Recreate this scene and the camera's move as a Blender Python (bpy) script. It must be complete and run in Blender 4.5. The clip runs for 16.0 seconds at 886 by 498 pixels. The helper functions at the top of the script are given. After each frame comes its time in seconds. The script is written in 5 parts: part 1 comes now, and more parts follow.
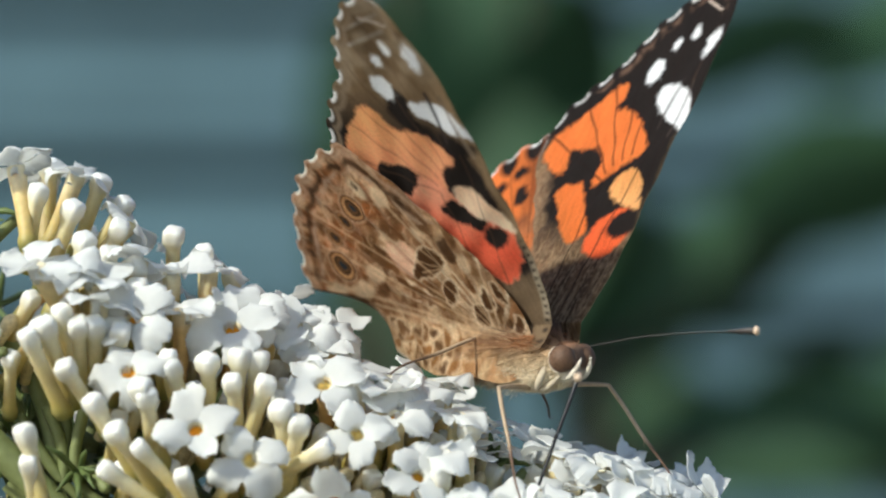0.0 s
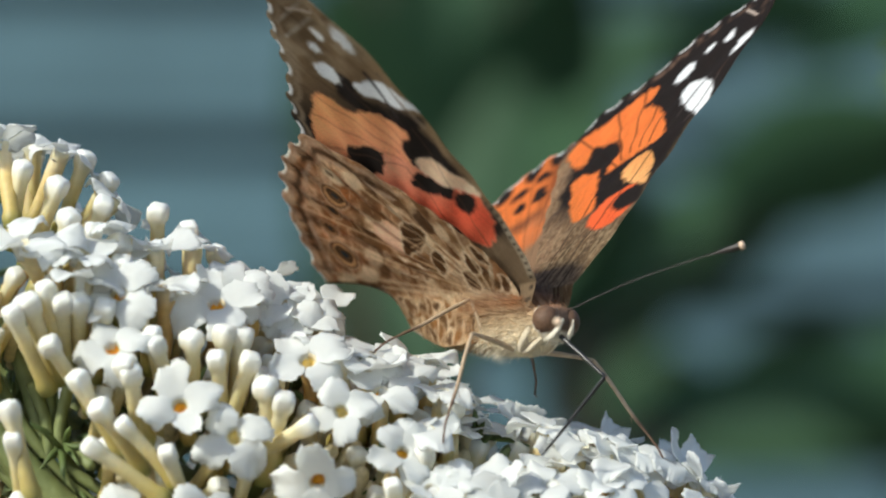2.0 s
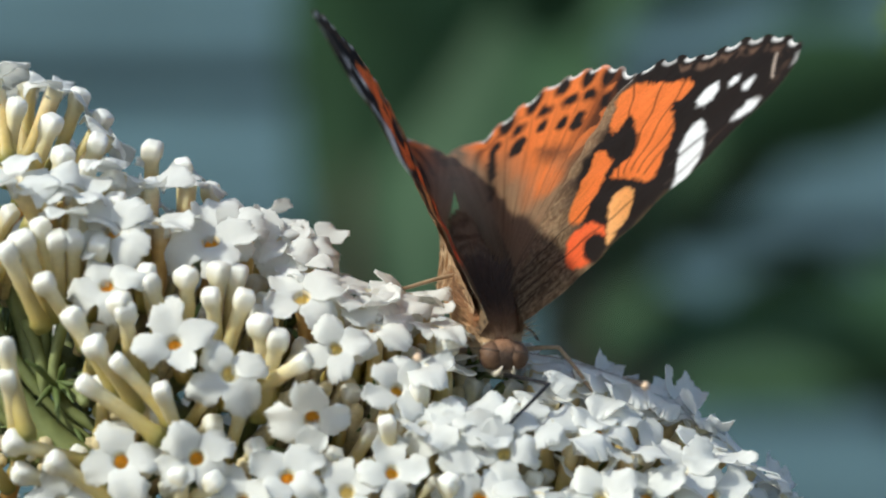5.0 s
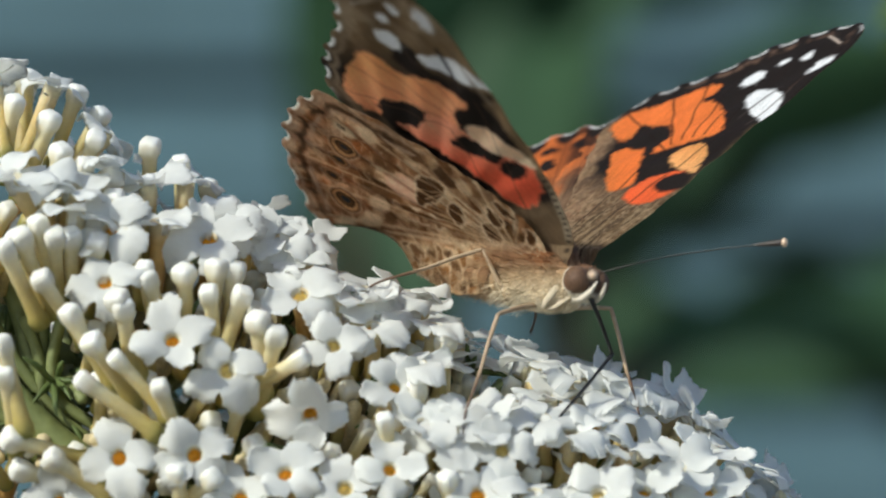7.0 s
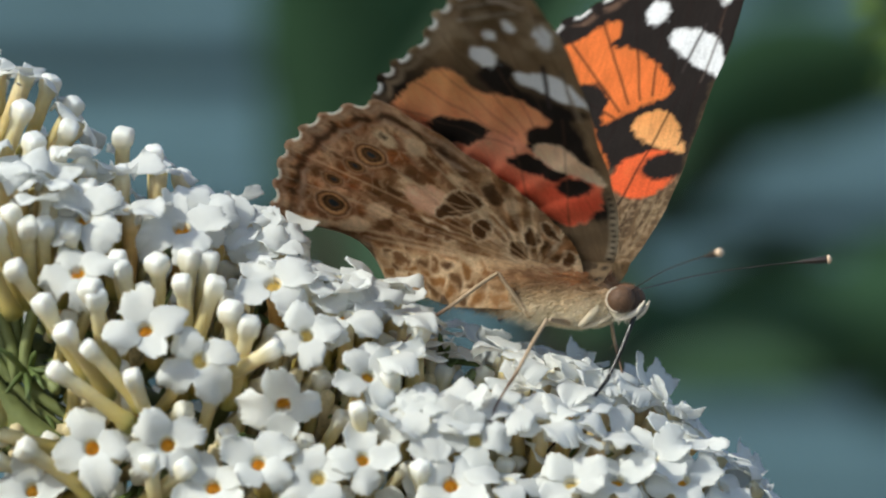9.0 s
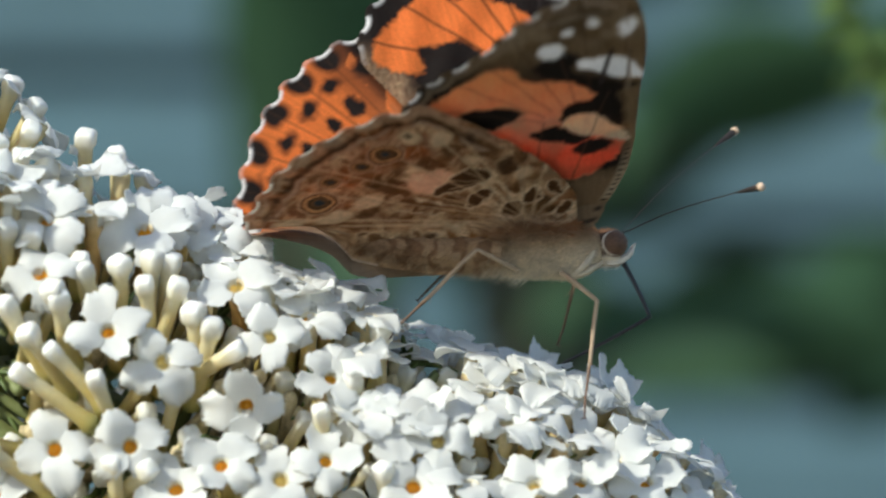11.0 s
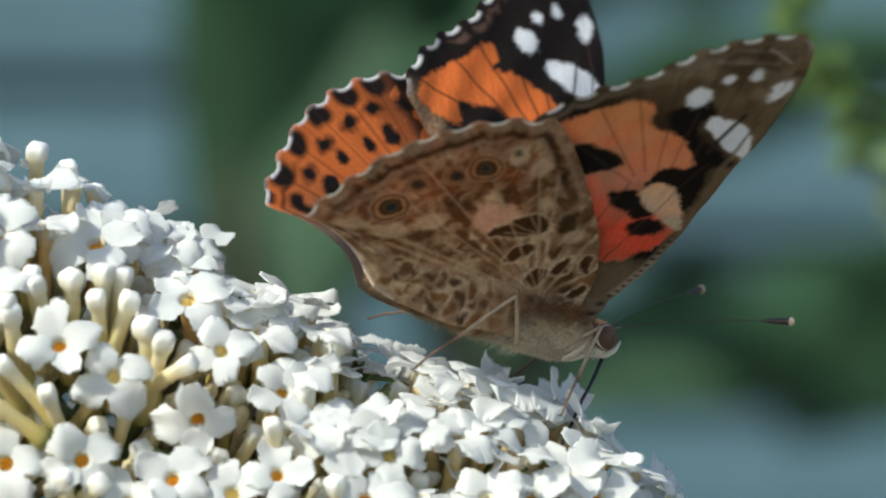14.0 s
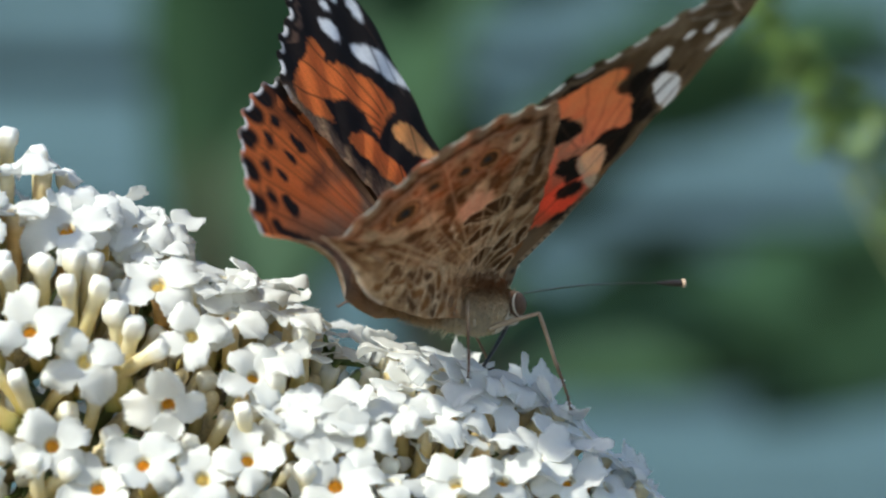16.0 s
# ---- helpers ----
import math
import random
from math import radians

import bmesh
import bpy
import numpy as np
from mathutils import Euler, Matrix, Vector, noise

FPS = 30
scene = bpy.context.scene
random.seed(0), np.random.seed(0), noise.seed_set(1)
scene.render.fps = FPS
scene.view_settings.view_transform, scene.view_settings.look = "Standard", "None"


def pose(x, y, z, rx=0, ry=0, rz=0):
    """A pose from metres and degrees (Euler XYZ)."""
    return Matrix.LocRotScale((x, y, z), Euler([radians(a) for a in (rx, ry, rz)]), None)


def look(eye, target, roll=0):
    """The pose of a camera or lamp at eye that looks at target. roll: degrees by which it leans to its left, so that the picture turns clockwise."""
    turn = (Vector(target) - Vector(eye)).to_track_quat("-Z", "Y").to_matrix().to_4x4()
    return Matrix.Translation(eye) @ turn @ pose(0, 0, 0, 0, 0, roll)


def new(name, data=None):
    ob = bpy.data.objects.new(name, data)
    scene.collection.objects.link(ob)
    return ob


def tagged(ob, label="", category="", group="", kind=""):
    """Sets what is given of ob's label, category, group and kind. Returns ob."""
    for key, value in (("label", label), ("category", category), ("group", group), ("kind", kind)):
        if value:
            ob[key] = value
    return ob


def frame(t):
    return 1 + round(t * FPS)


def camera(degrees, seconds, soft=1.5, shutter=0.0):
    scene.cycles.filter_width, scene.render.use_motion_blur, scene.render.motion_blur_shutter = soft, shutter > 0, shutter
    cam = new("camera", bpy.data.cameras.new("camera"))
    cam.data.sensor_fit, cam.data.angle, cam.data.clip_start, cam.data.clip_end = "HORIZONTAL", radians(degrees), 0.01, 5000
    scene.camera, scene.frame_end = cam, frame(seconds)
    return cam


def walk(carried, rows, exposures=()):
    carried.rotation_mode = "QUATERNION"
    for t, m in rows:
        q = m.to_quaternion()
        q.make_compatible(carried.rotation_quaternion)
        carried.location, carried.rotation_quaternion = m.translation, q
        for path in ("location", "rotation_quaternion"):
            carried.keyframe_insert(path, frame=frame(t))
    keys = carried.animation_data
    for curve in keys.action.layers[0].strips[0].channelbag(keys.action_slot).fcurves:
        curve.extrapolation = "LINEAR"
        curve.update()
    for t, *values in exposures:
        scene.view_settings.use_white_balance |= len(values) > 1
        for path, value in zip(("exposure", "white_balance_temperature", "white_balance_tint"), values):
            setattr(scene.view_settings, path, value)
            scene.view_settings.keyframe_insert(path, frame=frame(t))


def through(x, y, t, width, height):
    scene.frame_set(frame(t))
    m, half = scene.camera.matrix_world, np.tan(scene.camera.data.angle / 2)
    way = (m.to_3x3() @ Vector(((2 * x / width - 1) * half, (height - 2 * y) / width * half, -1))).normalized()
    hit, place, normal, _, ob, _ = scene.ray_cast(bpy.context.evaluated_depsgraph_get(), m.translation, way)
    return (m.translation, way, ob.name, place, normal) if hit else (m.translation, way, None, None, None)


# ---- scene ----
MM = 0.001
REACH, FOCAL = 450.0, 8961.24       # millimetres to the flower, lens in picture units
EYE_H = 1.2                         # height of the lens over the ground, metres

# seconds, aim of the lens to the right and up, millimetres on the flower's plane
PAN = [
    (0, -2.08, 7.92),
    (0.5, -1.69, 8.00),
    (1, -1.62, 7.00),
    (1.5, -1.39, 6.00),
    (2, -0.69, 5.85),
    (2.5, 0.31, 6.00),
    (3, 1.61, 4.15),
    (3.5, 2.08, 4.30),
    (4, 0.84, 2.30),
    (4.5, -0.00, 0.39),
    (6.8, -0.35, 0.13),
    (7, -0.00, 0.00),
    (7.5, 0.23, 0.39),
    (8, 0.92, 0.69),
    (8.5, 2.07, 0.69),
    (8.7, 2.18, -0.63),
    (10.8, 5.27, -1.36),
    (11, 5.69, -0.77),
    (11.5, 8.23, 0.08),
    (12, 8.15, -0.08),
    (12.5, 7.92, -0.61),
    (13, 7.53, -1.46),
    (13.5, 7.92, -0.62),
    (14, 9.99, 0.46),
    (14.5, 11.99, -0.39),
    (15, 14.00, -0.31),
    (15.5, 13.45, -0.77),
    (16, 12.61, -0.84),
]
cam = camera(10, 16.0, soft=2.1, shutter=0.5)
cam.data.dof.use_dof = True
cam.data.dof.focus_distance = 0.447
cam.data.dof.aperture_fstop = 25.0
walk(cam, [(t, look((0, -REACH * MM, EYE_H), (x * MM, 0, EYE_H + z * MM))) for t, x, z in PAN],
     exposures=[(0, 0.29), (4.5, 0.18), (8.5, 0.06), (11, 0.34), (14.5, 0.40), (16, 0.54)])

# ---- light ----
SUN_FROM = Vector((-0.65, -0.44, 0.62)).normalized()
world = bpy.data.worlds.new("sky")
scene.world = world
world.use_nodes = True
wn = world.node_tree.nodes
sky = wn.new("ShaderNodeTexSky")
sky.sky_type = "NISHITA"
sky.sun_disc = False
sky.sun_elevation = math.asin(SUN_FROM.z)
sky.sun_rotation = math.atan2(SUN_FROM.x, SUN_FROM.y)
world.node_tree.links.new(sky.outputs[0], wn["Background"].inputs[0])
wn["Background"].inputs[1].default_value = 0.15
sun = new("sun", bpy.data.lights.new("sun", "SUN"))
sun.data.energy = 3.5
sun.data.angle = radians(2.0)
sun.data.color = (0.98, 0.985, 0.87)
sun.matrix_world = look(SUN_FROM * 10, (0, 0, 0))


# ---- small tools ----
def ref(x, y, depth=0.0):
    """The place of a point of the view straight ahead (1568 x 882), so many millimetres behind the flower's plane."""
    k = (REACH + depth) / FOCAL
    return Vector(((x - 784) * k * MM, depth * MM, EYE_H - (y - 441) * k * MM))


def spline(points, n, closed=False):
    """Catmull-Rom through the points, n samples a span."""
    p = np.array(points, float)
    m = len(p)
    out = []
    for i in range(m if closed else m - 1):
        if closed:
            a, b, c, d = p[i - 1], p[i], p[(i + 1) % m], p[(i + 2) % m]
        else:
            a, b, c, d = p[max(i - 1, 0)], p[i], p[i + 1], p[min(i + 2, m - 1)]
        for s in np.arange(n) / n:
            out.append(0.5 * (2 * b + (c - a) * s + (2 * a - 5 * b + 4 * c - d) * s * s + (3 * b - a - 3 * c + d) * s ** 3))
    if not closed:
        out.append(p[-1])
    return np.array(out)


def lay(name, verts, faces, material, parent=None, label="", smooth=True):
    """A mesh object from vertices in metres."""
    me = bpy.data.meshes.new(name)
    me.from_pydata([tuple(map(float, v)) for v in verts], [], [tuple(map(int, f)) for f in faces])
    me.update()
    if smooth:
        me.polygons.foreach_set("use_smooth", [True] * len(me.polygons))
    for m in (material if isinstance(material, (list, tuple)) else [material]):
        me.materials.append(m)
    ob = new(name, me)
    ob.parent = parent
    if label:
        tagged(ob, label)
    return ob


def tube(points, radii, sides=8, flat=1.0, up=(0, 0, 1)):
    """Vertices and faces of a round, closed tube along points; flat squeezes it sideways."""
    pts = [Vector(p) for p in points]
    verts, faces = [], []
    side = None
    for i, p in enumerate(pts):
        d = (pts[min(i + 1, len(pts) - 1)] - pts[max(i - 1, 0)]).normalized()
        if side is None:
            side = d.cross(Vector(up))
            if side.length < 1e-4:
                side = d.cross(Vector((1, 0, 0)))
        side = (side - d * side.dot(d)).normalized()
        over = side.cross(d)
        r = radii[i] if hasattr(radii, "__len__") else radii
        for k in range(sides):
            a = 2 * math.pi * k / sides
            verts.append(p + side * math.cos(a) * r * flat + over * math.sin(a) * r)
    for i in range(len(pts) - 1):
        for k in range(sides):
            j = (k + 1) % sides
            faces.append((i * sides + k, i * sides + j, (i + 1) * sides + j, (i + 1) * sides + k))
    faces.append(tuple(range(sides - 1, -1, -1)))
    faces.append(tuple((len(pts) - 1) * sides + k for k in range(sides)))
    return verts, faces


def lathe(profile, sides=12):
    """Vertices and faces round the z axis from (radius, height) pairs."""
    verts, faces = [], []
    for r, h in profile:
        for k in range(sides):
            a = 2 * math.pi * k / sides
            verts.append(Vector((r * math.cos(a), r * math.sin(a), h)))
    for i in range(len(profile) - 1):
        for k in range(sides):
            j = (k + 1) % sides
            faces.append((i * sides + k, i * sides + j, (i + 1) * sides + j, (i + 1) * sides + k))
    return verts, faces


def joined(pieces):
    verts, faces = [], []
    for v, f in pieces:
        o = len(verts)
        verts += list(v)
        faces += [tuple(o + i for i in q) for q in f]
    return verts, faces


def aim(p, d, roll=0.0):
    """A pose at p whose z axis points along d."""
    return Matrix.Translation(p) @ Vector(d).normalized().to_track_quat("Z", "Y").to_matrix().to_4x4() @ pose(0, 0, 0, 0, 0, roll)


# ---- materials ----
def material(name, colour, rough=0.6, scale=400.0, spread=0.15, bump=0.0, bump_scale=1500.0, through=0.0, sheen=0.0, ramp=None, random_tint=0.0, metal=0.0, gloss=0.5, flesh=0.0):
    """A surface with two scales of variation; ramp: colours along the object's own z in millimetres."""
    m = bpy.data.materials.new(name)
    m.use_nodes = True
    n, l = m.node_tree.nodes, m.node_tree.links
    p = n["Principled BSDF"]
    p.inputs["Roughness"].default_value = rough
    p.inputs["Metallic"].default_value = metal
    p.inputs["Specular IOR Level"].default_value = gloss
    if flesh:
        p.inputs["Subsurface Weight"].default_value = 0.8
        p.inputs["Subsurface Radius"].default_value = (1.0, 0.95, 0.85)
        p.inputs["Subsurface Scale"].default_value = flesh * MM
    if sheen:
        p.inputs["Sheen Weight"].default_value = sheen
    co = n.new("ShaderNodeTexCoord")
    big, fine = n.new("ShaderNodeTexNoise"), n.new("ShaderNodeTexNoise")
    big.inputs["Scale"].default_value, fine.inputs["Scale"].default_value = scale, scale * 6
    big.inputs["Detail"].default_value = fine.inputs["Detail"].default_value = 4
    add = n.new("ShaderNodeMath")
    add.operation = "ADD"
    for k, t in enumerate((big, fine)):
        l.new(co.outputs["Object"], t.inputs["Vector"])
        l.new(t.outputs["Fac"], add.inputs[k])
    rng = n.new("ShaderNodeMapRange")
    rng.inputs["From Min"].default_value, rng.inputs["From Max"].default_value = 0.6, 1.4
    rng.inputs["To Min"].default_value, rng.inputs["To Max"].default_value = 1 - spread, 1 + spread
    l.new(add.outputs[0], rng.inputs["Value"])
    hsv = n.new("ShaderNodeHueSaturation")
    hsv.inputs["Color"].default_value = (*colour, 1)
    if ramp:
        sep, sc, cr = n.new("ShaderNodeSeparateXYZ"), n.new("ShaderNodeMapRange"), n.new("ShaderNodeValToRGB")
        l.new(co.outputs["Object"], sep.inputs[0])
        l.new(sep.outputs["Z"], sc.inputs["Value"])
        sc.inputs["From Min"].default_value, sc.inputs["From Max"].default_value = ramp[0] * MM, ramp[1] * MM
        l.new(sc.outputs[0], cr.inputs[0])
        stops = ramp[2]
        while len(cr.color_ramp.elements) < len(stops):
            cr.color_ramp.elements.new(0.5)
        for e, (at, c) in zip(cr.color_ramp.elements, stops):
            e.position, e.color = at, (*c, 1)
        l.new(cr.outputs[0], hsv.inputs["Color"])
    if random_tint:
        info, rr, mul = n.new("ShaderNodeObjectInfo"), n.new("ShaderNodeMapRange"), n.new("ShaderNodeMath")
        rr.inputs["To Min"].default_value, rr.inputs["To Max"].default_value = 1 - random_tint, 1 + random_tint
        mul.operation = "MULTIPLY"
        l.new(info.outputs["Random"], rr.inputs["Value"])
        l.new(rr.outputs[0], mul.inputs[0])
        l.new(rng.outputs[0], mul.inputs[1])
        l.new(mul.outputs[0], hsv.inputs["Value"])
    else:
        l.new(rng.outputs[0], hsv.inputs["Value"])
    l.new(hsv.outputs[0], p.inputs["Base Color"])
    if bump:
        b, t = n.new("ShaderNodeBump"), n.new("ShaderNodeTexNoise")
        t.inputs["Scale"].default_value = bump_scale
        b.inputs["Strength"].default_value, b.inputs["Distance"].default_value = bump, 0.3 * MM
        l.new(co.outputs["Object"], t.inputs["Vector"])
        l.new(t.outputs["Fac"], b.inputs["Height"])
        l.new(b.outputs[0], p.inputs["Normal"])
    if through:
        tr, mix = n.new("ShaderNodeBsdfTranslucent"), n.new("ShaderNodeMixShader")
        mix.inputs[0].default_value = through
        l.new(hsv.outputs[0], tr.inputs["Color"])
        l.new(p.outputs[0], mix.inputs[1])
        l.new(tr.outputs[0], mix.inputs[2])
        l.new(mix.outputs[0], n["Material Output"].inputs["Surface"])
    return m


def wing_material(name):
    """Scale-covered membrane: colours from the mesh, fine scale grain, lets some light through."""
    m = bpy.data.materials.new(name)
    m.use_nodes = True
    n, l = m.node_tree.nodes, m.node_tree.links
    p = n["Principled BSDF"]
    p.inputs["Roughness"].default_value = 0.7
    p.inputs["Specular IOR Level"].default_value = 0.08
    at = n.new("ShaderNodeVertexColor")
    at.layer_name = "scales"
    co, t, rng, hsv = n.new("ShaderNodeTexCoord"), n.new("ShaderNodeTexNoise"), n.new("ShaderNodeMapRange"), n.new("ShaderNodeHueSaturation")
    t.inputs["Scale"].default_value, t.inputs["Detail"].default_value = 9000, 3
    rng.inputs["From Min"].default_value, rng.inputs["From Max"].default_value = 0.3, 0.7
    rng.inputs["To Min"].default_value, rng.inputs["To Max"].default_value = 0.82, 1.18
    l.new(co.outputs["Object"], t.inputs["Vector"])
    l.new(t.outputs["Fac"], rng.inputs["Value"])
    l.new(rng.outputs[0], hsv.inputs["Value"])
    l.new(at.outputs["Color"], hsv.inputs["Color"])
    l.new(hsv.outputs[0], p.inputs["Base Color"])
    b = n.new("ShaderNodeBump")
    b.inputs["Strength"].default_value, b.inputs["Distance"].default_value = 0.25, 0.05 * MM
    l.new(t.outputs["Fac"], b.inputs["Height"])
    l.new(b.outputs[0], p.inputs["Normal"])
    tr, mix = n.new("ShaderNodeBsdfTranslucent"), n.new("ShaderNodeMixShader")
    mix.inputs[0].default_value = 0.36
    l.new(hsv.outputs[0], tr.inputs["Color"])
    l.new(p.outputs[0], mix.inputs[1])
    l.new(tr.outputs[0], mix.inputs[2])
    l.new(mix.outputs[0], n["Material Output"].inputs["Surface"])
    return m


M_WING = wing_material("wing_scales")
M_PETAL = material("white_petal", (0.905, 0.91, 0.885), 0.75, 300, 0.03, 0.2, 800, through=0.55, random_tint=0.04, gloss=0.25)
M_TUBE = material("corolla_tube", (0.7, 0.6, 0.3), 0.5, 350, 0.12, 0.15, 1200, through=0.15, random_tint=0.15, flesh=0.5,
                  ramp=(0, 8, [(0.0, (0.20, 0.22, 0.05)), (0.22, (0.50, 0.38, 0.12)), (0.6, (0.74, 0.57, 0.26)), (1.0, (0.82, 0.75, 0.55))]))
M_OLD_TUBE = material("faded_tube", (0.6, 0.3, 0.1), 0.55, 350, 0.15, 0.15, 1200, through=0.15, random_tint=0.15,
                      ramp=(0, 8, [(0.0, (0.24, 0.24, 0.05)), (0.3, (0.62, 0.34, 0.09)), (0.75, (0.74, 0.47, 0.18)), (1.0, (0.80, 0.70, 0.48))]))
M_BUD = material("bud", (0.7, 0.65, 0.4), 0.55, 350, 0.08, 0.25, 800, through=0.12, random_tint=0.08, flesh=0.8,
                 ramp=(0, 9, [(0.0, (0.22, 0.24, 0.06)), (0.2, (0.50, 0.40, 0.13)), (0.6, (0.74, 0.62, 0.32)), (0.8, (0.80, 0.73, 0.50)), (0.9, (0.84, 0.81, 0.71)), (1.0, (0.85, 0.84, 0.77))]))
M_INNER = material("young_tubes", (0.68, 0.57, 0.34), 0.6, 500, 0.35, 0.2, 1200, through=0.15)
M_THROAT = material("orange_throat", (0.82, 0.43, 0.04), 0.6, 600, 0.2)
M_PALE_THROAT = material("yellow_throat", (0.78, 0.62, 0.24), 0.6, 600, 0.2)
M_STEM = material("green_stem", (0.18, 0.21, 0.075), 0.6, 150, 0.25, 0.4, 900)
M_BRACT = material("green_bract", (0.12, 0.17, 0.05), 0.55, 200, 0.25, 0.3, 700, through=0.2)

# ---- where the butterfly goes ----
# seconds; body place right, behind and above the aim (mm); heading, nose down, roll; flap of its right and left wings; sweep of fore and hind wings (degrees)
BODY = [
    (0, 5.0, -2.5, -0.4, -55, -3, 3, 56, 59, 1.7, 11.8),
    (0.5, 4.9, -4.6, -0.8, -54, 5, 1, 46, 51, -1.3, 5.1),
    (1, 4.9, -3.8, -1.3, -57, 7, 1, 46, 50, -2.6, 3.0),
    (1.5, 5.4, -3.1, 0.7, -53, -4, -8, 39, 57, -3.5, 6.0),
    (2, 5.7, -3.3, 0.6, -60, -5, -6, 40, 56, -2.0, 7.1),
    (2.5, 6.1, -3.2, -3.5, -65, 19, -3, 53, 55, -2.6, 6.9),
    (2.7, 5.1, -3.4, -4.0, -65.7, 17.3, -5.3, 48.2, 56.1, -0.8, 7.2),
    (3, 6.2, -3.6, -3.8, -67, 21, 10, 65, 41, -2.6, 4.2),
    (3.3, 5.6, -3.4, -2.8, -68.1, 17.6, -10.5, 52.4, 73.0, 0.5, 6.4),
    (3.5, 5.8, -3.7, -3.3, -67.4, 18.5, -6.4, 38.2, 50.0, -1.4, 3.7),
    (3.7, 5.3, -3.7, -2.1, -73.0, 2.8, -13.2, 29.1, 44.3, -0.7, 1.8),
    (4, 3.2, -3.5, -2.9, -78, 13, -0, 54, 51, 1.7, 0.0),
    (4.2, 3.6, -3.1, -4.0, -83.9, 19.8, -6.0, 52.4, 54.4, -2.0, 1.0),
    (4.5, 3.6, -2.5, -4.4, -84, 30, 0, 59, 50, -0.6, 1.8),
    (6.8, 7.9, -2.7, -1.5, -50, -4, -10, 59, 72, 7.7, 12.0),
    (7, 8.1, -5.5, -1.1, -51, 0, -8, 34, 44, 3.5, 3.7),
    (7.5, 8.6, -3.1, -1.1, -46, -0, -5, 52, 61, 2.8, 5.2),
    (8, 9.4, -4.5, -4.0, -43, 12, 4, 52, 50, 0.8, 2.6),
    (8.5, 9.4, -5.7, -3.8, -42, 12, 6, 48, 46, 0.8, 2.4),
    (8.7, 10.9, -3.5, -3.6, -37, 2, -1, 45, 60, 1.1, 7.7),
    (10.8, 14.3, -1.9, 0.1, 3, 0, 7, 35, 64, -9.6, -2.6),
    (11, 13.4, -1.8, 0.8, 8, -4, -7, 24, 75, -9.0, -1.2),
    (11.2, 11.9, -2.0, -0.4, 8.0, -3.6, -8.5, 10.8, 70.8, -5.0, 0.6),
    (11.5, 12.2, -2.4, -2.3, 16, 5, -6, 31, 79, -2.5, 5.6),
    (12, 12.4, -2.7, -2.3, 18, 4, 12, 72, 51, -1.5, 6.5),
    (12.5, 11.8, -2.8, -2.7, 20, 6, 12, 67, 47, -1.5, 5.7),
    (13, 14.2, -2.2, -0.3, 15, -10, 10, 52, 44, -2.2, 8.1),
    (13.3, 15.8, -2.5, -0.0, 23.6, -12.9, 1.8, 46.6, 48.4, -2.2, 6.9),
    (13.5, 16.0, -2.6, -1.8, 28, -7, -8, 29, 51, -0.9, 6.0),
    (14, 17.7, -3.0, -4.5, 26, 9, 1, 42, 63, -1.2, 6.2),
    (14.5, 18.1, -2.6, -4.5, 24, 11, 2, 47, 73, -2.8, 5.1),
    (15, 17.7, -2.5, -4.8, 26, 10, -4, 41, 73, 0.4, 8.7),
    (15.2, 17.0, -2.7, -2.3, 36.9, -7.1, -1.0, 38.1, 56.8, -2.6, 6.3),
    (15.5, 15.1, -3.1, -2.8, 52, -3, -4, 43, 61, -1.6, 5.6),
    (15.7, 14.2, -3.2, -3.1, 52.7, -5.3, -1.1, 48.2, 61.2, -5.1, 3.4),
    (16, 14.0, -3.1, -4.0, 56, 1, -4, 41, 61, -2.5, 4.4),
]



def body_pose(row):
    t, x, y, z, yaw, pitch, roll = row[:7]
    return Matrix.Translation((x * MM, y * MM, EYE_H + z * MM)) @ pose(0, 0, 0, 0, 0, yaw) @ pose(0, 0, 0, 0, pitch, 0) @ pose(0, 0, 0, roll, 0, 0)


KEPT_CLEAR = []
for row in BODY:
    KEPT_CLEAR += [(body_pose(row) @ (Vector(q) * MM), r * MM) for q, r in (((8.0, 0, -2.2), 4.6), ((4.5, 0, -2.2), 4.0), ((1.0, 0, -2.0), 3.8), ((-3.0, 0, -2.0), 3.7), ((-7.0, 0, -2.0), 3.6), ((-11.0, 0, -1.6), 3.2))]


def crowds(p, share=1.0):
    """Whether a flower there would stand in the butterfly's way."""
    return any((p - o).length < r * share for o, r in KEPT_CLEAR)

# ---- white flower panicle ----
# axis of the panicle and its half width, over the view straight ahead
AXIS = spline([(-480, 320, 400), (-180, 466, 398), (120, 656, 398), (420, 796, 396), (670, 906, 392), (970, 1010, 384),
               (1150, 1085, 350), (1330, 1190, 290), (1480, 1300, 170), (1540, 1350, 40)], 10)
AXIS_DEPTH = 2.0


def panicle_point(s, phi):
    """Place and outward normal on the panicle's mantle: s along it (0 to 1), phi 0 at the top, 90 degrees towards the lens."""
    f = s * (len(AXIS) - 1)
    i = min(int(f), len(AXIS) - 2)
    a = AXIS[i] + (AXIS[i + 1] - AXIS[i]) * (f - i)
    d = AXIS[min(i + 2, len(AXIS) - 1)] - AXIS[max(i - 1, 0)]
    along = Vector((d[0], 0, -d[1])).normalized()
    up = Vector((-along.z, 0, along.x))
    if up.z < 0:
        up = -up
    normal = up * math.cos(phi) + Vector((0, -1, 0)) * math.sin(phi)
    shrink = (AXIS[min(i + 2, len(AXIS) - 1)][2] - AXIS[max(i - 1, 0)][2]) / max(np.hypot(d[0], d[1]), 1)
    centre = ref(a[0], a[1], AXIS_DEPTH)
    r = a[2] * REACH / FOCAL * MM
    return centre + normal * r, (normal - along * shrink).normalized(), along, centre


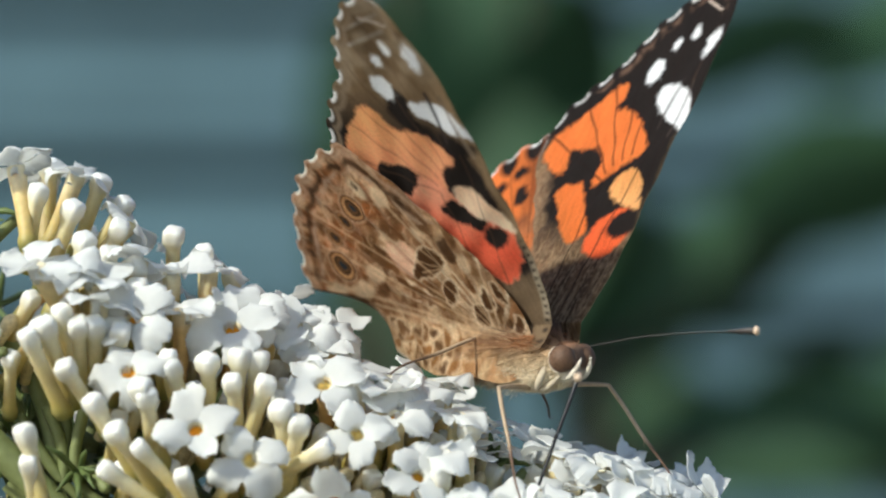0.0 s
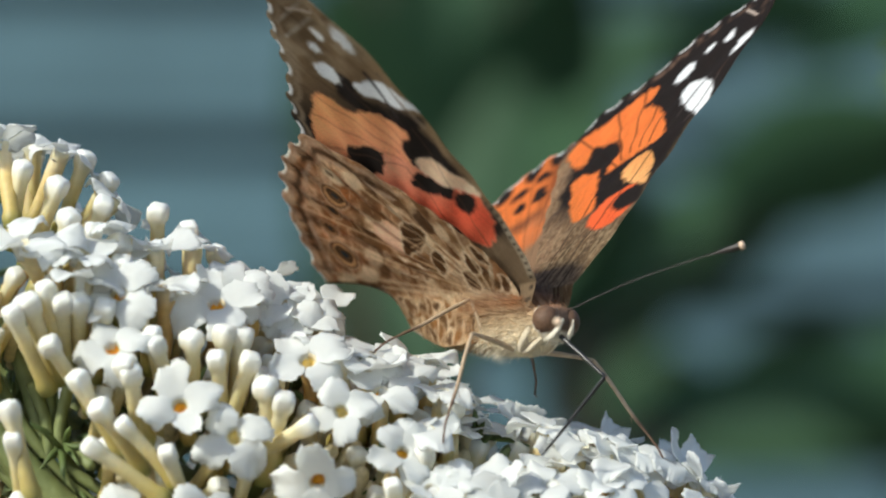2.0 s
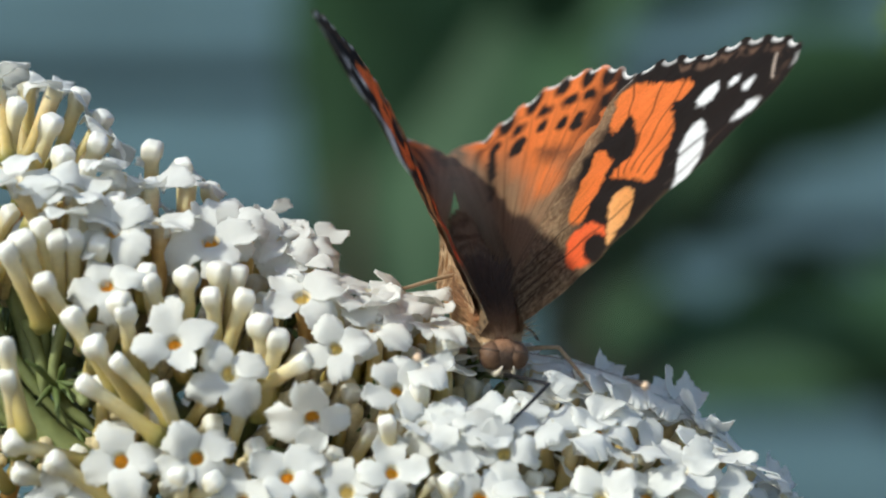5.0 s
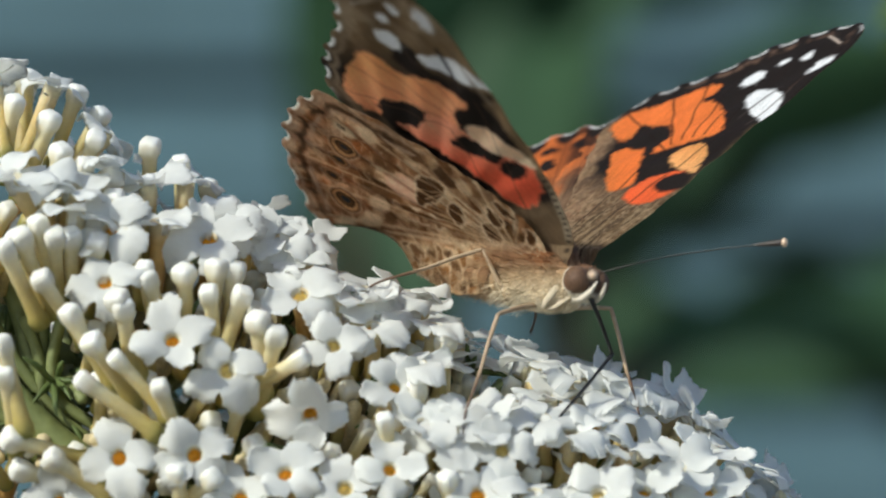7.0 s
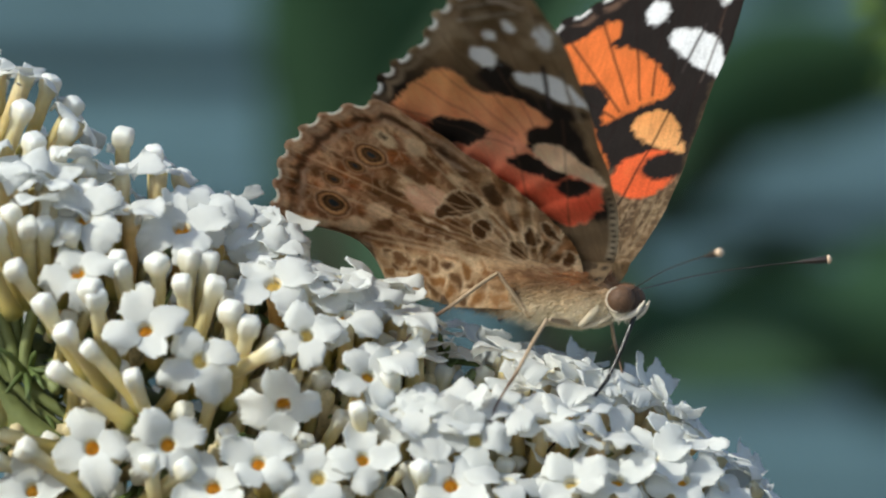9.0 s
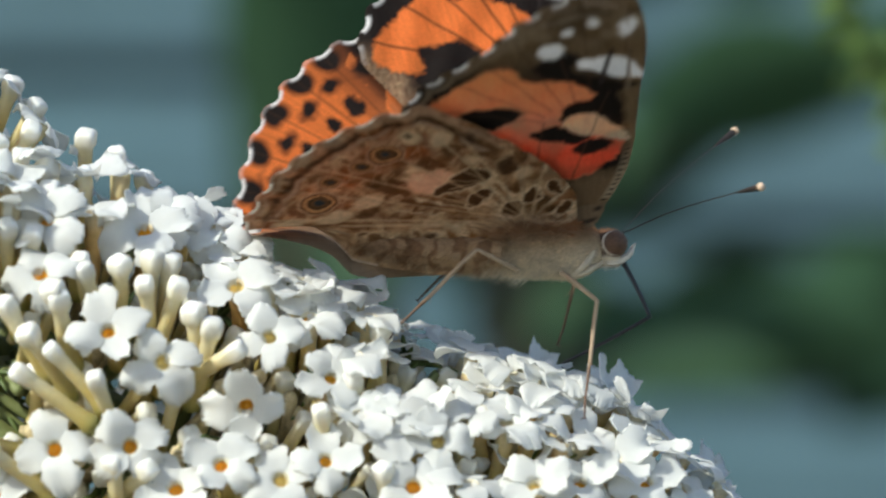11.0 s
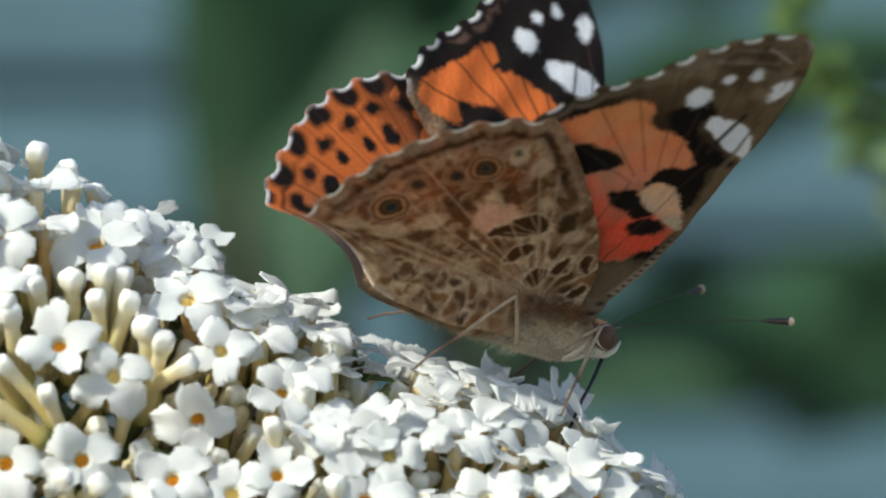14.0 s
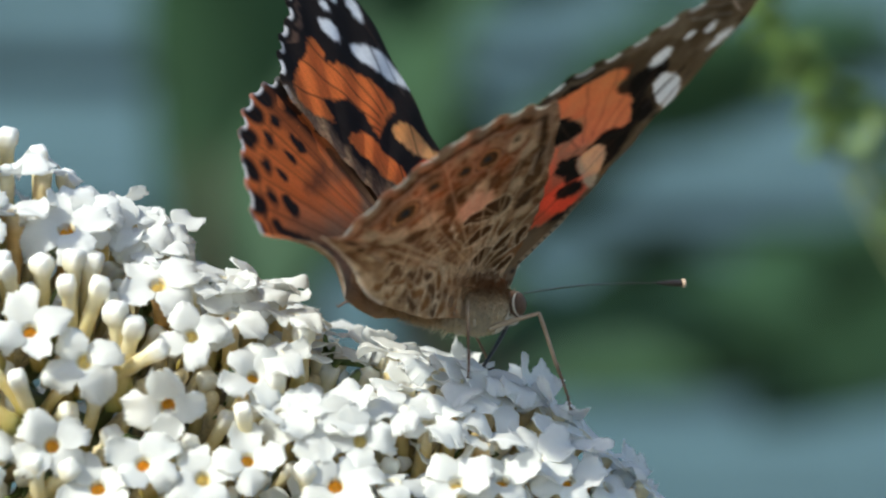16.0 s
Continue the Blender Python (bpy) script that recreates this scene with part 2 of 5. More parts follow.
MANTLE = []
for s_ in np.linspace(0, 1, 120):
    for p_ in np.linspace(-0.25, 2.9, 70):
        MANTLE.append(panicle_point(s_, p_))
MANTLE_VIEW = np.array([((q[0].x / MM) * FOCAL / (REACH + q[0].y / MM) + 784, 441 - (q[0].z - EYE_H) / MM * FOCAL / (REACH + q[0].y / MM)) for q in MANTLE])
MANTLE_DEPTH = np.array([q[0].y for q in MANTLE])


def mantle_at(x, y):
    """The mantle's point that shows nearest to a point of the view straight ahead."""
    d = (MANTLE_VIEW[:, 0] - x) ** 2 + (MANTLE_VIEW[:, 1] - y) ** 2
    return MANTLE[int(np.argmin(d + (MANTLE_DEPTH / MM + 30) * 3))]


def lobe_mesh(name, seed):
    """One ruffled petal lobe: a quarter of the funnel at the mouth that widens along x into a fan-shaped, finely crenate, wavy blade."""
    rnd = random.Random(seed)
    nu, nv = 14, 33
    length, width = rnd.uniform(2.5, 3.1), rnd.uniform(1.35, 1.75)
    ph, ph2, ph3 = rnd.uniform(0, 6), rnd.uniform(0, 6), rnd.uniform(0, 6)
    curl, cup, twist = rnd.uniform(-0.8, 2.2), rnd.uniform(-0.9, 0.8), rnd.uniform(-0.6, 0.6)
    tooth = [rnd.uniform(-0.022, 0.022) + rnd.choice((0.03, 0.03, 0.015, -0.02, -0.055)) for j in range(nv)]
    bay = [0.07 * math.sin(2.2 * (j / 16 - 1) + ph3) + 0.045 * math.sin(5.5 * (j / 16 - 1) + ph) for j in range(nv)]
    skew, join = rnd.uniform(-0.3, 0.3), rnd.uniform(1.2, 1.5)
    verts, faces = [], []
    for i in range(nu):
        g = i / (nu - 1)
        for j in range(nv):
            v = j / (nv - 1) * 2 - 1
            # funnel: from deep in the throat up to the mouth
            fu = min(g / 0.25, 1.0)
            r = 0.50 + 0.26 * fu ** 1.6
            a = v * math.pi / 4
            fx, fy, fz = r * math.cos(a), r * math.sin(a), -1.3 * (1 - fu) ** 1.2
            u = max((g - 0.25) / 0.75, 0.0)
            w = min(u / 0.8, 1.0)
            half = max(0.60 + (width - 0.60) * w * w * (3 - 2 * w), min(0.72 + length * u, join))
            rim = 1 - 0.36 * abs(v) ** 2.4 + bay[j] * min(u * 1.2, 1.0) ** 4 + tooth[j] * min(u * 1.03, 1.0) ** 10
            bx = 0.72 + length * u * (1 - (1 - rim) * u) - (1 - math.cos(a)) * (1 - u) * 0.7
            by = half * v * (1 + tooth[(j * 5 + i) % nv] * 1.4 * (abs(v) > 0.97) * u) + skew * u * u
            bz = 0.30 * u - curl * u * u * u * 0.8 + 0.32 * u * u * math.sin(v * 2.4 + ph) + 0.15 * u ** 2 * math.sin(v * 4.6 + ph2) + 0.04 * u ** 6 * math.sin(v * 11 + ph3) + 0.08 * math.sin(u * 6 + ph3 + v) * u
            bz += cup * (v * v - 0.3) * u * 0.7 + twist * v * u * u
            k = min(u / 0.25, 1.0)
            k = k * k * (3 - 2 * k)
            verts.append(((fx + (bx - fx) * k) * MM, (fy + (by - fy) * k) * MM, (fz + (bz - fz) * k) * MM))
    for i in range(nu - 1):
        for j in range(nv - 1):
            a = i * nv + j
            faces.append((a, a + 1, a + nv + 1, a + nv))
    n0 = len(verts)
    verts = verts + [(v[0], v[1], v[2] - 0.10 * MM) for v in verts]
    faces = faces + [tuple(n0 + k for k in reversed(f)) for f in faces]
    edge = [j for j in range(nv)] + [i * nv + nv - 1 for i in range(1, nu)] + [(nu - 1) * nv + j for j in range(nv - 2, -1, -1)] + [i * nv for i in range(nu - 2, 0, -1)]
    for a, b in zip(edge, edge[1:] + edge[:1]):
        faces.append((b, a, n0 + a, n0 + b))
    me = bpy.data.meshes.new(name)
    me.from_pydata(verts, [], faces)
    me.polygons.foreach_set("use_smooth", [True] * len(faces))
    me.materials.append(M_PETAL)
    return me


def shaped(name, profile, mat, bend=0.0, sides=12, square=0.0):
    """A turned mesh along z, bent a little; its far end is at z = the last height."""
    v, f = lathe(profile, sides)
    top = profile[-1][1]
    me = bpy.data.meshes.new(name)
    q = [1 + square * math.cos(4 * math.atan2(p.y, p.x)) * min(max(p.z / top - 0.72, 0) * 8, 1) for p in v]
    me.from_pydata([((p.x * k + bend * (1 - p.z / top) ** 2) * MM, p.y * k * MM, p.z * MM) for p, k in zip(v, q)], [], f)
    me.polygons.foreach_set("use_smooth", [True] * len(f))
    me.materials.append(mat)
    return me


LOBES = [lobe_mesh("lobe", 10 + k) for k in range(28)]
TUBES = [shaped("flower", [(0.02, 0), (0.8, 0.25), (0.9, 1.2), (0.68, 1.8), (0.72, 4.0), (0.80, 6.2), (0.84, 7.2), (0.80, 7.85), (0.74, 7.84), (0.62, 7.4)],
                mat, b) for mat in (M_TUBE, M_TUBE, M_OLD_TUBE) for b in (0.7, -0.8)]
THROATS = [shaped("throat", [(0.57, -0.72), (0.52, -0.95), (0.42, -1.15), (0.28, -1.3), (0.0, -1.36)], m) for m in (M_THROAT, M_THROAT, M_PALE_THROAT)]
BUDS = [shaped("bud", [(0.02, 0), (0.8, 0.25), (0.92, 1.1), (0.72, 1.7), (0.64, 3.5), (0.66, 5.6), (0.68, 6.7), (0.74, 7.1), (h * 0.95, 7.45), (h, 7.8), (h * 1.02, 8.3), (h * 0.96, 8.65), (h * 0.76, 8.86), (h * 0.38, 8.96), (0.0, 8.92)],
               M_BUD, b, 16, 0.13) for h in (0.86, 0.94, 1.02) for b in (0.5, -0.6)]

panicle = tagged(new("flower_panicle"), "arching white butterfly-bush panicle of ruffled four-lobed flowers and cream buds", "flower")
panicle.location = ref(-480, 320, AXIS_DEPTH)
ORIGIN = Matrix.Translation(-panicle.location)
PLACED = []
rnd = random.Random(5)


def add_flower(mouth, out, scale=1.0, roll=None, old=False, cup=0.0, wild=34):
    """One open flower: tube, throat and four lobes."""
    out = Vector(out).normalized()
    if crowds(mouth):
        return
    m = ORIGIN @ aim(mouth - out * 8 * MM * scale, out, roll if roll is not None else rnd.uniform(0, 90)) @ Matrix.Scale(scale, 4)
    ob = new("flower", TUBES[4 + rnd.randrange(2)] if old else TUBES[rnd.randrange(4)])
    ob.parent, ob.matrix_basis = panicle, m
    th = new("throat", THROATS[rnd.randrange(3)])
    th.parent, th.matrix_basis = ob, pose(0, 0, 8.03 * MM)
    for k in range(4):
        lo = new("lobe", LOBES[rnd.randrange(len(LOBES))])
        lo.parent = ob
        lo.matrix_basis = pose(0, 0, 7.95 * MM, 0, 0, 90 * k + rnd.uniform(-6, 6)) @ pose(0, 0, 0, rnd.uniform(-8, 8), cup + rnd.uniform(-wild, wild), 0) @ Matrix.Scale(rnd.uniform(0.86, 1.12), 4)
    PLACED.append((mouth, 1))


def add_bud(head, base_way, scale=1.0):
    """One closed bud on its tube; base_way points from head to base."""
    out = -Vector(base_way).normalized()
    if crowds(head, 0.8):
        return
    ob = new("bud", BUDS[rnd.randrange(len(BUDS))])
    ob.parent = panicle
    ob.matrix_basis = ORIGIN @ aim(head - out * 8.6 * MM * scale, out, rnd.uniform(0, 360)) @ Matrix.Scale(scale, 4)
    PLACED.append((head, 0))


# open flowers that show singly: mouth over the view, the way it opens (right, up, towards the lens), roll, whether faded
SINGLE = [(-15, 135, -.2, .9, -.2, 20, 0), (45, 150, .1, 1, -.3, 35, 0), (96, 148, .35, .9, .2, 10, 0), (195, 234, .7, .7, -.2, 40, 0), (205, 297, .1, 1, -.2, 15, 0),
          (20, 312, -.4, .8, .4, 20, 0), (75, 326, -.1, .8, .5, 50, 0), (132, 330, .2, .8, .45, 20, 0), (135, 374, .1, 1, .2, 45, 0), (262, 322, 0, 1, .3, 10, 0), (330, 316, .1, 1, .05, 30, 0),
          (280, 388, 0, .95, .3, 45, 1), (370, 422, 0, .6, .8, 20, 1), (195, 402, -.2, .6, .7, 50, 0), (185, 498, 0, .5, .85, 25, 0), (402, 398, 0, .8, .6, 15, 0), (440, 372, .1, .95, .1, 40, 0), (468, 408, .1, .8, .55, 5, 0),
          (500, 424, .1, .5, .85, 55, 1), (560, 420, .4, .8, .35, 20, 0), (540, 446, 0, .6, .7, 45, 0), (572, 494, .1, .9, .4, 15, 0), (530, 520, -.1, .55, .8, 40, 1), (590, 612, 0, .35, .9, 20, 0),
          (650, 508, .2, .9, .3, 15, 0), (716, 512, .2, .95, .2, 40, 0), (692, 543, .1, .8, .5, 15, 0), (660, 574, 0, .8, .6, 50, 0), (770, 574, .1, .9, .4, 25, 0)]
SINGLE += [(305, 602, 0, .45, .9, 20, 0), (402, 655, 0, .3, .95, 35, 0), (550, 738, 0, -.3, .95, 5, 1), (210, 810, 0, .2, .95, 12, 0), (345, 805, .1, .2, .95, 40, 0), (505, 838, 0, .45, .9, 55, 0), (610, 863, 0, .45, .9, 25, 0),
           (690, 830, .1, .45, .9, 5, 0), (425, 878, 0, .5, .8, 30, 0), (105, 885, 0, .4, .9, 10, 0), (700, 684, .2, .5, .8, 30, 0), (740, 640, .1, .8, .5, 10, 0), (750, 748, 0, .7, .7, 40, 0), (795, 762, 0, .5, .85, 15, 0),
           (888, 795, 0, .45, .9, 5, 0), (960, 738, 0, .8, .6, 20, 0), (845, 875, 0, .45, .9, 45, 1), (1010, 764, .1, .8, .5, 30, 0), (1060, 752, .2, .8, .5, 55, 0), (1112, 792, .2, .9, .3, 15, 1),
           (1200, 826, .2, .6, .7, 25, 0), (1255, 868, .2, .6, .7, 5, 0), (1060, 872, 0, .7, .6, 35, 0), (945, 868, 0, .8, .4, 5, 0), (1140, 868, .1, .7, .6, 25, 0), (1330, 880, .4, .7, .4, 45, 0)]
SINGLE += [(1203, 712, .5, .8, .2, 10, 0), (1165, 702, .4, .85, .2, 30, 0), (1225, 735, .5, .8, .2, 50, 0), (1112, 684, .4, .9, 0, 35, 0), (1042, 640, .3, .9, 0, 15, 0), (1242, 748, .6, .8, .1, 40, 0), (1330, 818, .6, .8, .1, 20, 0), (1395, 872, .6, .8, .1, 50, 0), (1290, 784, .6, .7, .2, 0, 0),
           (962, 612, .2, 1, .05, 25, 0), (912, 604, .1, 1, .1, 50, 0), (846, 572, .1, 1, 0, 10, 0), (838, 606, .1, .9, .3, 30, 0), (800, 588, 0, .95, .2, 45, 0), (1020, 656, .2, .9, .3, 20, 0), (1080, 694, .3, .8, .4, 40, 0),
           (985, 668, .1, .9, .4, 5, 0), (905, 690, 0, .85, .5, 30, 0), (1125, 724, .3, .8, .4, 15, 0), (1250, 796, .4, .7, .4, 35, 0), (860, 735, 0, .8, .6, 10, 0), (640, 532, .1, .9, .3, 25, 0), (745, 530, .1, .9, .3, 35, 0)]
for x, y, dx, dz, dy, roll, faded in SINGLE:
    q, n_, along, c_ = mantle_at(x, y)
    q = ref(x, y, q.y / MM - 0.6)
    for _ in range(6):
        if crowds(q):
            q = q - n_ * 0.7 * MM
    front = dy > 0.6
    add_flower(q, (dx, -dy, dz), rnd.uniform(0.94, 1.06), roll, faded, -6 if front else -4, 15 if front else 24)
# buds: head, then the way down the tube, over the view
BUD_AT = [(45, 130, 42, 200), (140, 158, 95, 270), (28, 175, 5, 260), (90, 205, 60, 290), (182, 198, 130, 280), (172, 240, 140, 310), (110, 262, 88, 330), (266, 252, 260, 330),
          (320, 283, 322, 360), (205, 312, 140, 350), (200, 345, 205, 420), (66, 388, 82, 470), (36, 412, 52, 480)]
BUD_AT += [(95, 412, 97, 470), (125, 412, 124, 470), (230, 402, 238, 480), (70, 488, 110, 560), (120, 548, 160, 630), (258, 486, 280, 560), (205, 522, 230, 600), (158, 600, 200, 660),
           (200, 630, 275, 710), (140, 670, 250, 745), (280, 680, 305, 750), (432, 515, 395, 610), (325, 476, 325, 550)]
BUD_AT += [(385, 465, 372, 570), (418, 470, 396, 580), (455, 560, 462, 640), (490, 585, 470, 680), (540, 632, 470, 675), (25, 830, 120, 860), (85, 808, 180, 870), (10, 775, 90, 800),
           (312, 828, 318, 900), (380, 842, 340, 880), (738, 680, 742, 770), (680, 738, 692, 820), (585, 520, 600, 600), (790, 598, 782, 680), (850, 608, 838, 690), (790, 842, 800, 920)]
BUD_AT += [(152, 288, 130, 350), (368, 325, 372, 400), (172, 424, 165, 480), (368, 512, 380, 590), (255, 470, 262, 540), (215, 535, 225, 610), (752, 515, 742, 590), (5, 432, 40, 520), (8, 655, 20, 740), (0, 600, 30, 720), (978, 640, 985, 720), (826, 655, 815, 730)]
for x, y, bx, by in BUD_AT:
    q, n_, along, c_ = mantle_at(x, y)
    q = ref(x, y, q.y / MM - 1.0)
    w = Vector((bx - x, 0, -(by - y)))
    ln = max(w.length, 1)
    depth_way = math.sqrt(max(170.0 ** 2 - ln ** 2, 40.0 ** 2)) * 0.28
    add_bud(q, Vector((w.x, depth_way, w.z)), rnd.uniform(0.92, 1.06))
# the rest of the mantle, evenly scattered
tries = 0
flowers = sum(k for _, k in PLACED)
while tries < 9000 and flowers < 290:
    tries += 1
    s, phi = rnd.uniform(0.12, 0.99), rnd.uniform(-0.4, 2.3) if tries < 6500 else rnd.uniform(-3.2, 3.1)
    q, n_, along, c_ = panicle_point(s, phi)
    back = math.sin(phi) < -0.3
    vx, vy = q.x / MM * FOCAL / (REACH + q.y / MM) + 784, 441 - (q.z - EYE_H) / MM * FOCAL / (REACH + q.y / MM)
    if vx < 760 and not back:
        continue
    sunk = rnd.choice((1.4, 1.8, 2.4, 3.0)) * MM
    q = q - n_ * sunk
    if crowds(q):
        continue
    gap = (5.6 if back else 4.0) * MM
    if any((q - o).length < gap for o, _ in PLACED):
        continue
    lift = 0.8
    way = n_ * (1.2 - lift) + (Vector((0.4, 0.15, 1.0)) * lift if not back else n_ * 0.5) + along * rnd.uniform(-0.1, 0.3) + Vector((rnd.uniform(-.35, .35), rnd.uniform(-.35, .2), rnd.uniform(-.2, .35)))
    if rnd.random() < 0.1:
        add_bud(q, -(way + Vector((0.15, 0, 0.4))), rnd.uniform(0.85, 1.0))
    else:
        add_flower(q, way, rnd.uniform(0.92, 1.1), None, rnd.random() < 0.45, -8, 34)
        flowers += 1

# crowded younger buds and tubes below the open flowers
INNER = []
tries = 0
while tries < 9000 and len(INNER) < 240:
    tries += 1
    s, phi = rnd.uniform(0.1, 0.97), rnd.uniform(-0.2, 2.2)
    q, n_, along, c_ = panicle_point(s, phi)
    vx, vy = q.x / MM * FOCAL / (REACH + q.y / MM) + 784, 441 - (q.z - EYE_H) / MM * FOCAL / (REACH + q.y / MM)
    if vx < 170 and 455 < vy < 780 or vx < 330 and vy < 300:
        continue
    q = q - n_ * rnd.uniform(3.4, 5.2) * MM
    if any((q - o).length < 2.6 * MM for o in INNER):
        continue
    INNER.append(q)
    way = n_ * 0.75 + Vector((0.25, 0, 0.5)) + Vector((rnd.uniform(-.35, .35), rnd.uniform(-.3, .3), rnd.uniform(-.2, .3)))
    add_bud(q, -way, rnd.uniform(0.8, 0.95))

# the innermost tubes, too crowded to tell apart
pieces = []
for _ in range(620):
    s, phi = rnd.uniform(0.08, 0.97), rnd.uniform(-0.7, 2.4)
    q, n_, along, c_ = panicle_point(s, phi)
    vx, vy = q.x / MM * FOCAL / (REACH + q.y / MM) + 784, 441 - (q.z - EYE_H) / MM * FOCAL / (REACH + q.y / MM)
    if vx < 190 and 455 < vy < 800 or vx < 300 and vy < 260:
        continue
    top = q - n_ * rnd.uniform(4.5, 7.5) * MM - panicle.location
    way = (n_ + Vector((0.25, 0, 0.5)) + Vector((rnd.uniform(-.4, .4), rnd.uniform(-.4, .4), rnd.uniform(-.3, .3)))).normalized()
    pieces.append(tube([top - way * 6 * MM, top - way * 2.5 * MM, top - way * 0.6 * MM, top], [0.5 * MM, 0.6 * MM, 0.75 * MM, 0.35 * MM], 7))
v, f = joined(pieces)
tagged(lay("young_tube", v, f, M_INNER, panicle), "crowded cream young tubes", kind="stuff")

# rachis and its side stems
spine = [panicle_point(s, 0)[3] - panicle.location for s in np.linspace(0, 0.97, 24)]
v, f = tube(spine, [(2.4 - 1.5 * k / 23) * MM for k in range(24)], 10)
lay("rachis", v, f, M_STEM, panicle)
for k in range(90):
    s = 0.02 + 0.95 * k / 89
    phi = k * 2.4
    q, n_, along, c_ = panicle_point(s, phi)
    r = (q - c_).length
    pts = [c_ - panicle.location + (n_ * r * u + along * r * 0.25 * u * u) for u in (0.0, 0.3, 0.6, 0.78)]
    v, f = tube(pts, [1.0 * MM, 0.8 * MM, 0.6 * MM, 0.5 * MM], 6)
    stem = lay("side_stem", v, f, M_STEM, panicle)
    pieces = []
    for j in range(7):
        u = rnd.uniform(0.4, 0.78)
        at = c_ - panicle.location + n_ * r * u
        w = (n_ * 0.8 + Vector((rnd.uniform(-1, 1), rnd.uniform(-1, 1), rnd.uniform(-1, 1)))).normalized()
        pieces.append(tube([at, at + w * 2.5 * MM, at + w * 4.5 * MM + Vector((0, 0, -0.5 * MM))], [0.28 * MM, 0.32 * MM, 0.08 * MM], 5))
    v, f = joined(pieces)
    lay("bract_tuft", v, f, M_BRACT, stem)
# slim leaves and stems at the open flank of the panicle
for pts in ([(-40, 520), (30, 640), (110, 740), (230, 830)], [(-60, 640), (20, 720), (90, 800), (140, 900)], [(40, 560), (70, 640), (75, 740), (120, 820)],
            [(110, 560), (90, 660), (120, 720), (200, 770)], [(-30, 700), (60, 780), (180, 830), (280, 860)]):
    q = [ref(x, y, -7) - panicle.location for x, y in pts]
    v, f = tube([Vector(p) for p in spline([tuple(p) for p in q], 5)], 0.55 * MM, 8)
    lay("side_stem", v, f, M_STEM, panicle)
for wide, pts in ((1.4, [(-80, 600), (0, 680), (90, 770), (190, 850), (260, 930)]), (0.8, [(-40, 420), (20, 520), (55, 640), (75, 760), (120, 850)]), (0.7, [(-20, 770), (50, 800), (150, 840), (230, 900)]), (0.6, [(60, 540), (75, 600), (70, 680), (85, 780)])):
    q = [ref(x, y, -9 if wide > 1 else -6) - panicle.location for x, y in pts]
    v, f = tube([Vector(p) for p in spline([tuple(p) for p in q], 6)], wide * MM, 10)
    lay("side_stem", v, f, M_STEM, panicle)
for k in range(60):
    x, y = rnd.uniform(-60, 250), rnd.uniform(500, 880)
    a, L = rnd.uniform(-2.6, -0.6), rnd.uniform(70, 150)
    bendy = rnd.uniform(-1.3, 1.3)
    pts = [ref(x + L * u * math.cos(a + bendy * u), y + L * u * math.sin(a + bendy * u), -5 + rnd.uniform(-3, 9)) - panicle.location for u in (0, 0.35, 0.7, 1.0)]
    v, f = tube([Vector(p) for p in spline([tuple(p) for p in pts], 3)], [w * MM for w in np.interp(np.linspace(0, 1, 10), [0, .4, 1], [0.3, 0.5, 0.06])], 6, 0.35)
    lay("leaf", v, f, M_BRACT, panicle)

# ---- butterfly wings: shape and scale colours in millimetres, (forward, outward) from the hinge ----
FORE_EDGE = [(0.6, -1.2), (4.8, -1.3), (6.9, 0.6), (8.7, 5.1), (9.6, 10.2), (10.1, 16.0), (10.7, 21.0), (11.0, 25.7), (10.7, 30.2), (9.9, 33.6), (8.6, 34.9),
             (7.0, 35.1), (4.5, 34.2), (1.9, 32.4), (-0.5, 30.1), (-2.5, 27.4), (-5.5, 25.2), (-8.0, 23.0), (-9.7, 20.6), (-10.4, 18.0), (-8.6, 14.2), (-4.6, 7.2)]
FORE_OUTER = (10, 19)
HIND_EDGE = [(3.3, -2.7), (6.0, -1.2), (6.1, 3.2), (4.5, 6.6), (2.4, 9.6), (-0.4, 12.6), (-3.2, 15.4), (-5.8, 17.8), (-8.4, 19.5), (-11.2, 19.0), (-14.2, 17.6), (-16.8, 15.6), (-18.9, 13.3), (-20.6, 10.8), (-21.7, 8.3),
             (-22.5, 6.0), (-23.2, 3.8), (-23.3, 1.8), (-22.7, 0.6), (-20.8, -0.3), (-17.4, -1.2), (-15.4, -1.9), (-14.0, -2.9), (-12.0, -3.4), (-8.8, -3.2), (-4.4, -2.9), (-1.0, -2.7)]
HIND_OUTER = (8, 17)
SPOTS = {"W1": (7.5, 22.0), "W2": (2.8, 25.6), "W3": (9.4, 28.2), "S1": (4.3, 28.4), "S2": (6.5, 29.4), "K1": (7.0, 9.5), "K2": (-2.6, 16.1)}
OCELLI = [(-16.8, 5.5, 1.65), (-16.0, 8.7, 1.0), (-13.3, 10.8, 1.05), (-11.4, 12.5, 1.55)]
ORANGE_D = [(-8.9, 17.0), (-9.0, 19.0), (-7.0, 20.9), (-4.4, 22.5), (-1.2, 24.8), (-0.4, 23.2), (-1.0, 22.0), (1.7, 21.7), (4.6, 19.9), (6.4, 17.6), (4.8, 16.4),
            (2.6, 15.2), (0.6, 13.8), (0.3, 15.2), (0.3, 16.8), (-1.0, 17.9), (-3.2, 17.9), (-5.0, 18.0), (-5.4, 15.6)]
ORANGE_CELL = [(-5.0, 13.6), (-3.0, 14.6), (-1.0, 14.3), (0.8, 11.8), (2.3, 9.6), (1.0, 8.3), (-0.5, 8.4), (-2.3, 10.0), (-4.3, 12.5)]
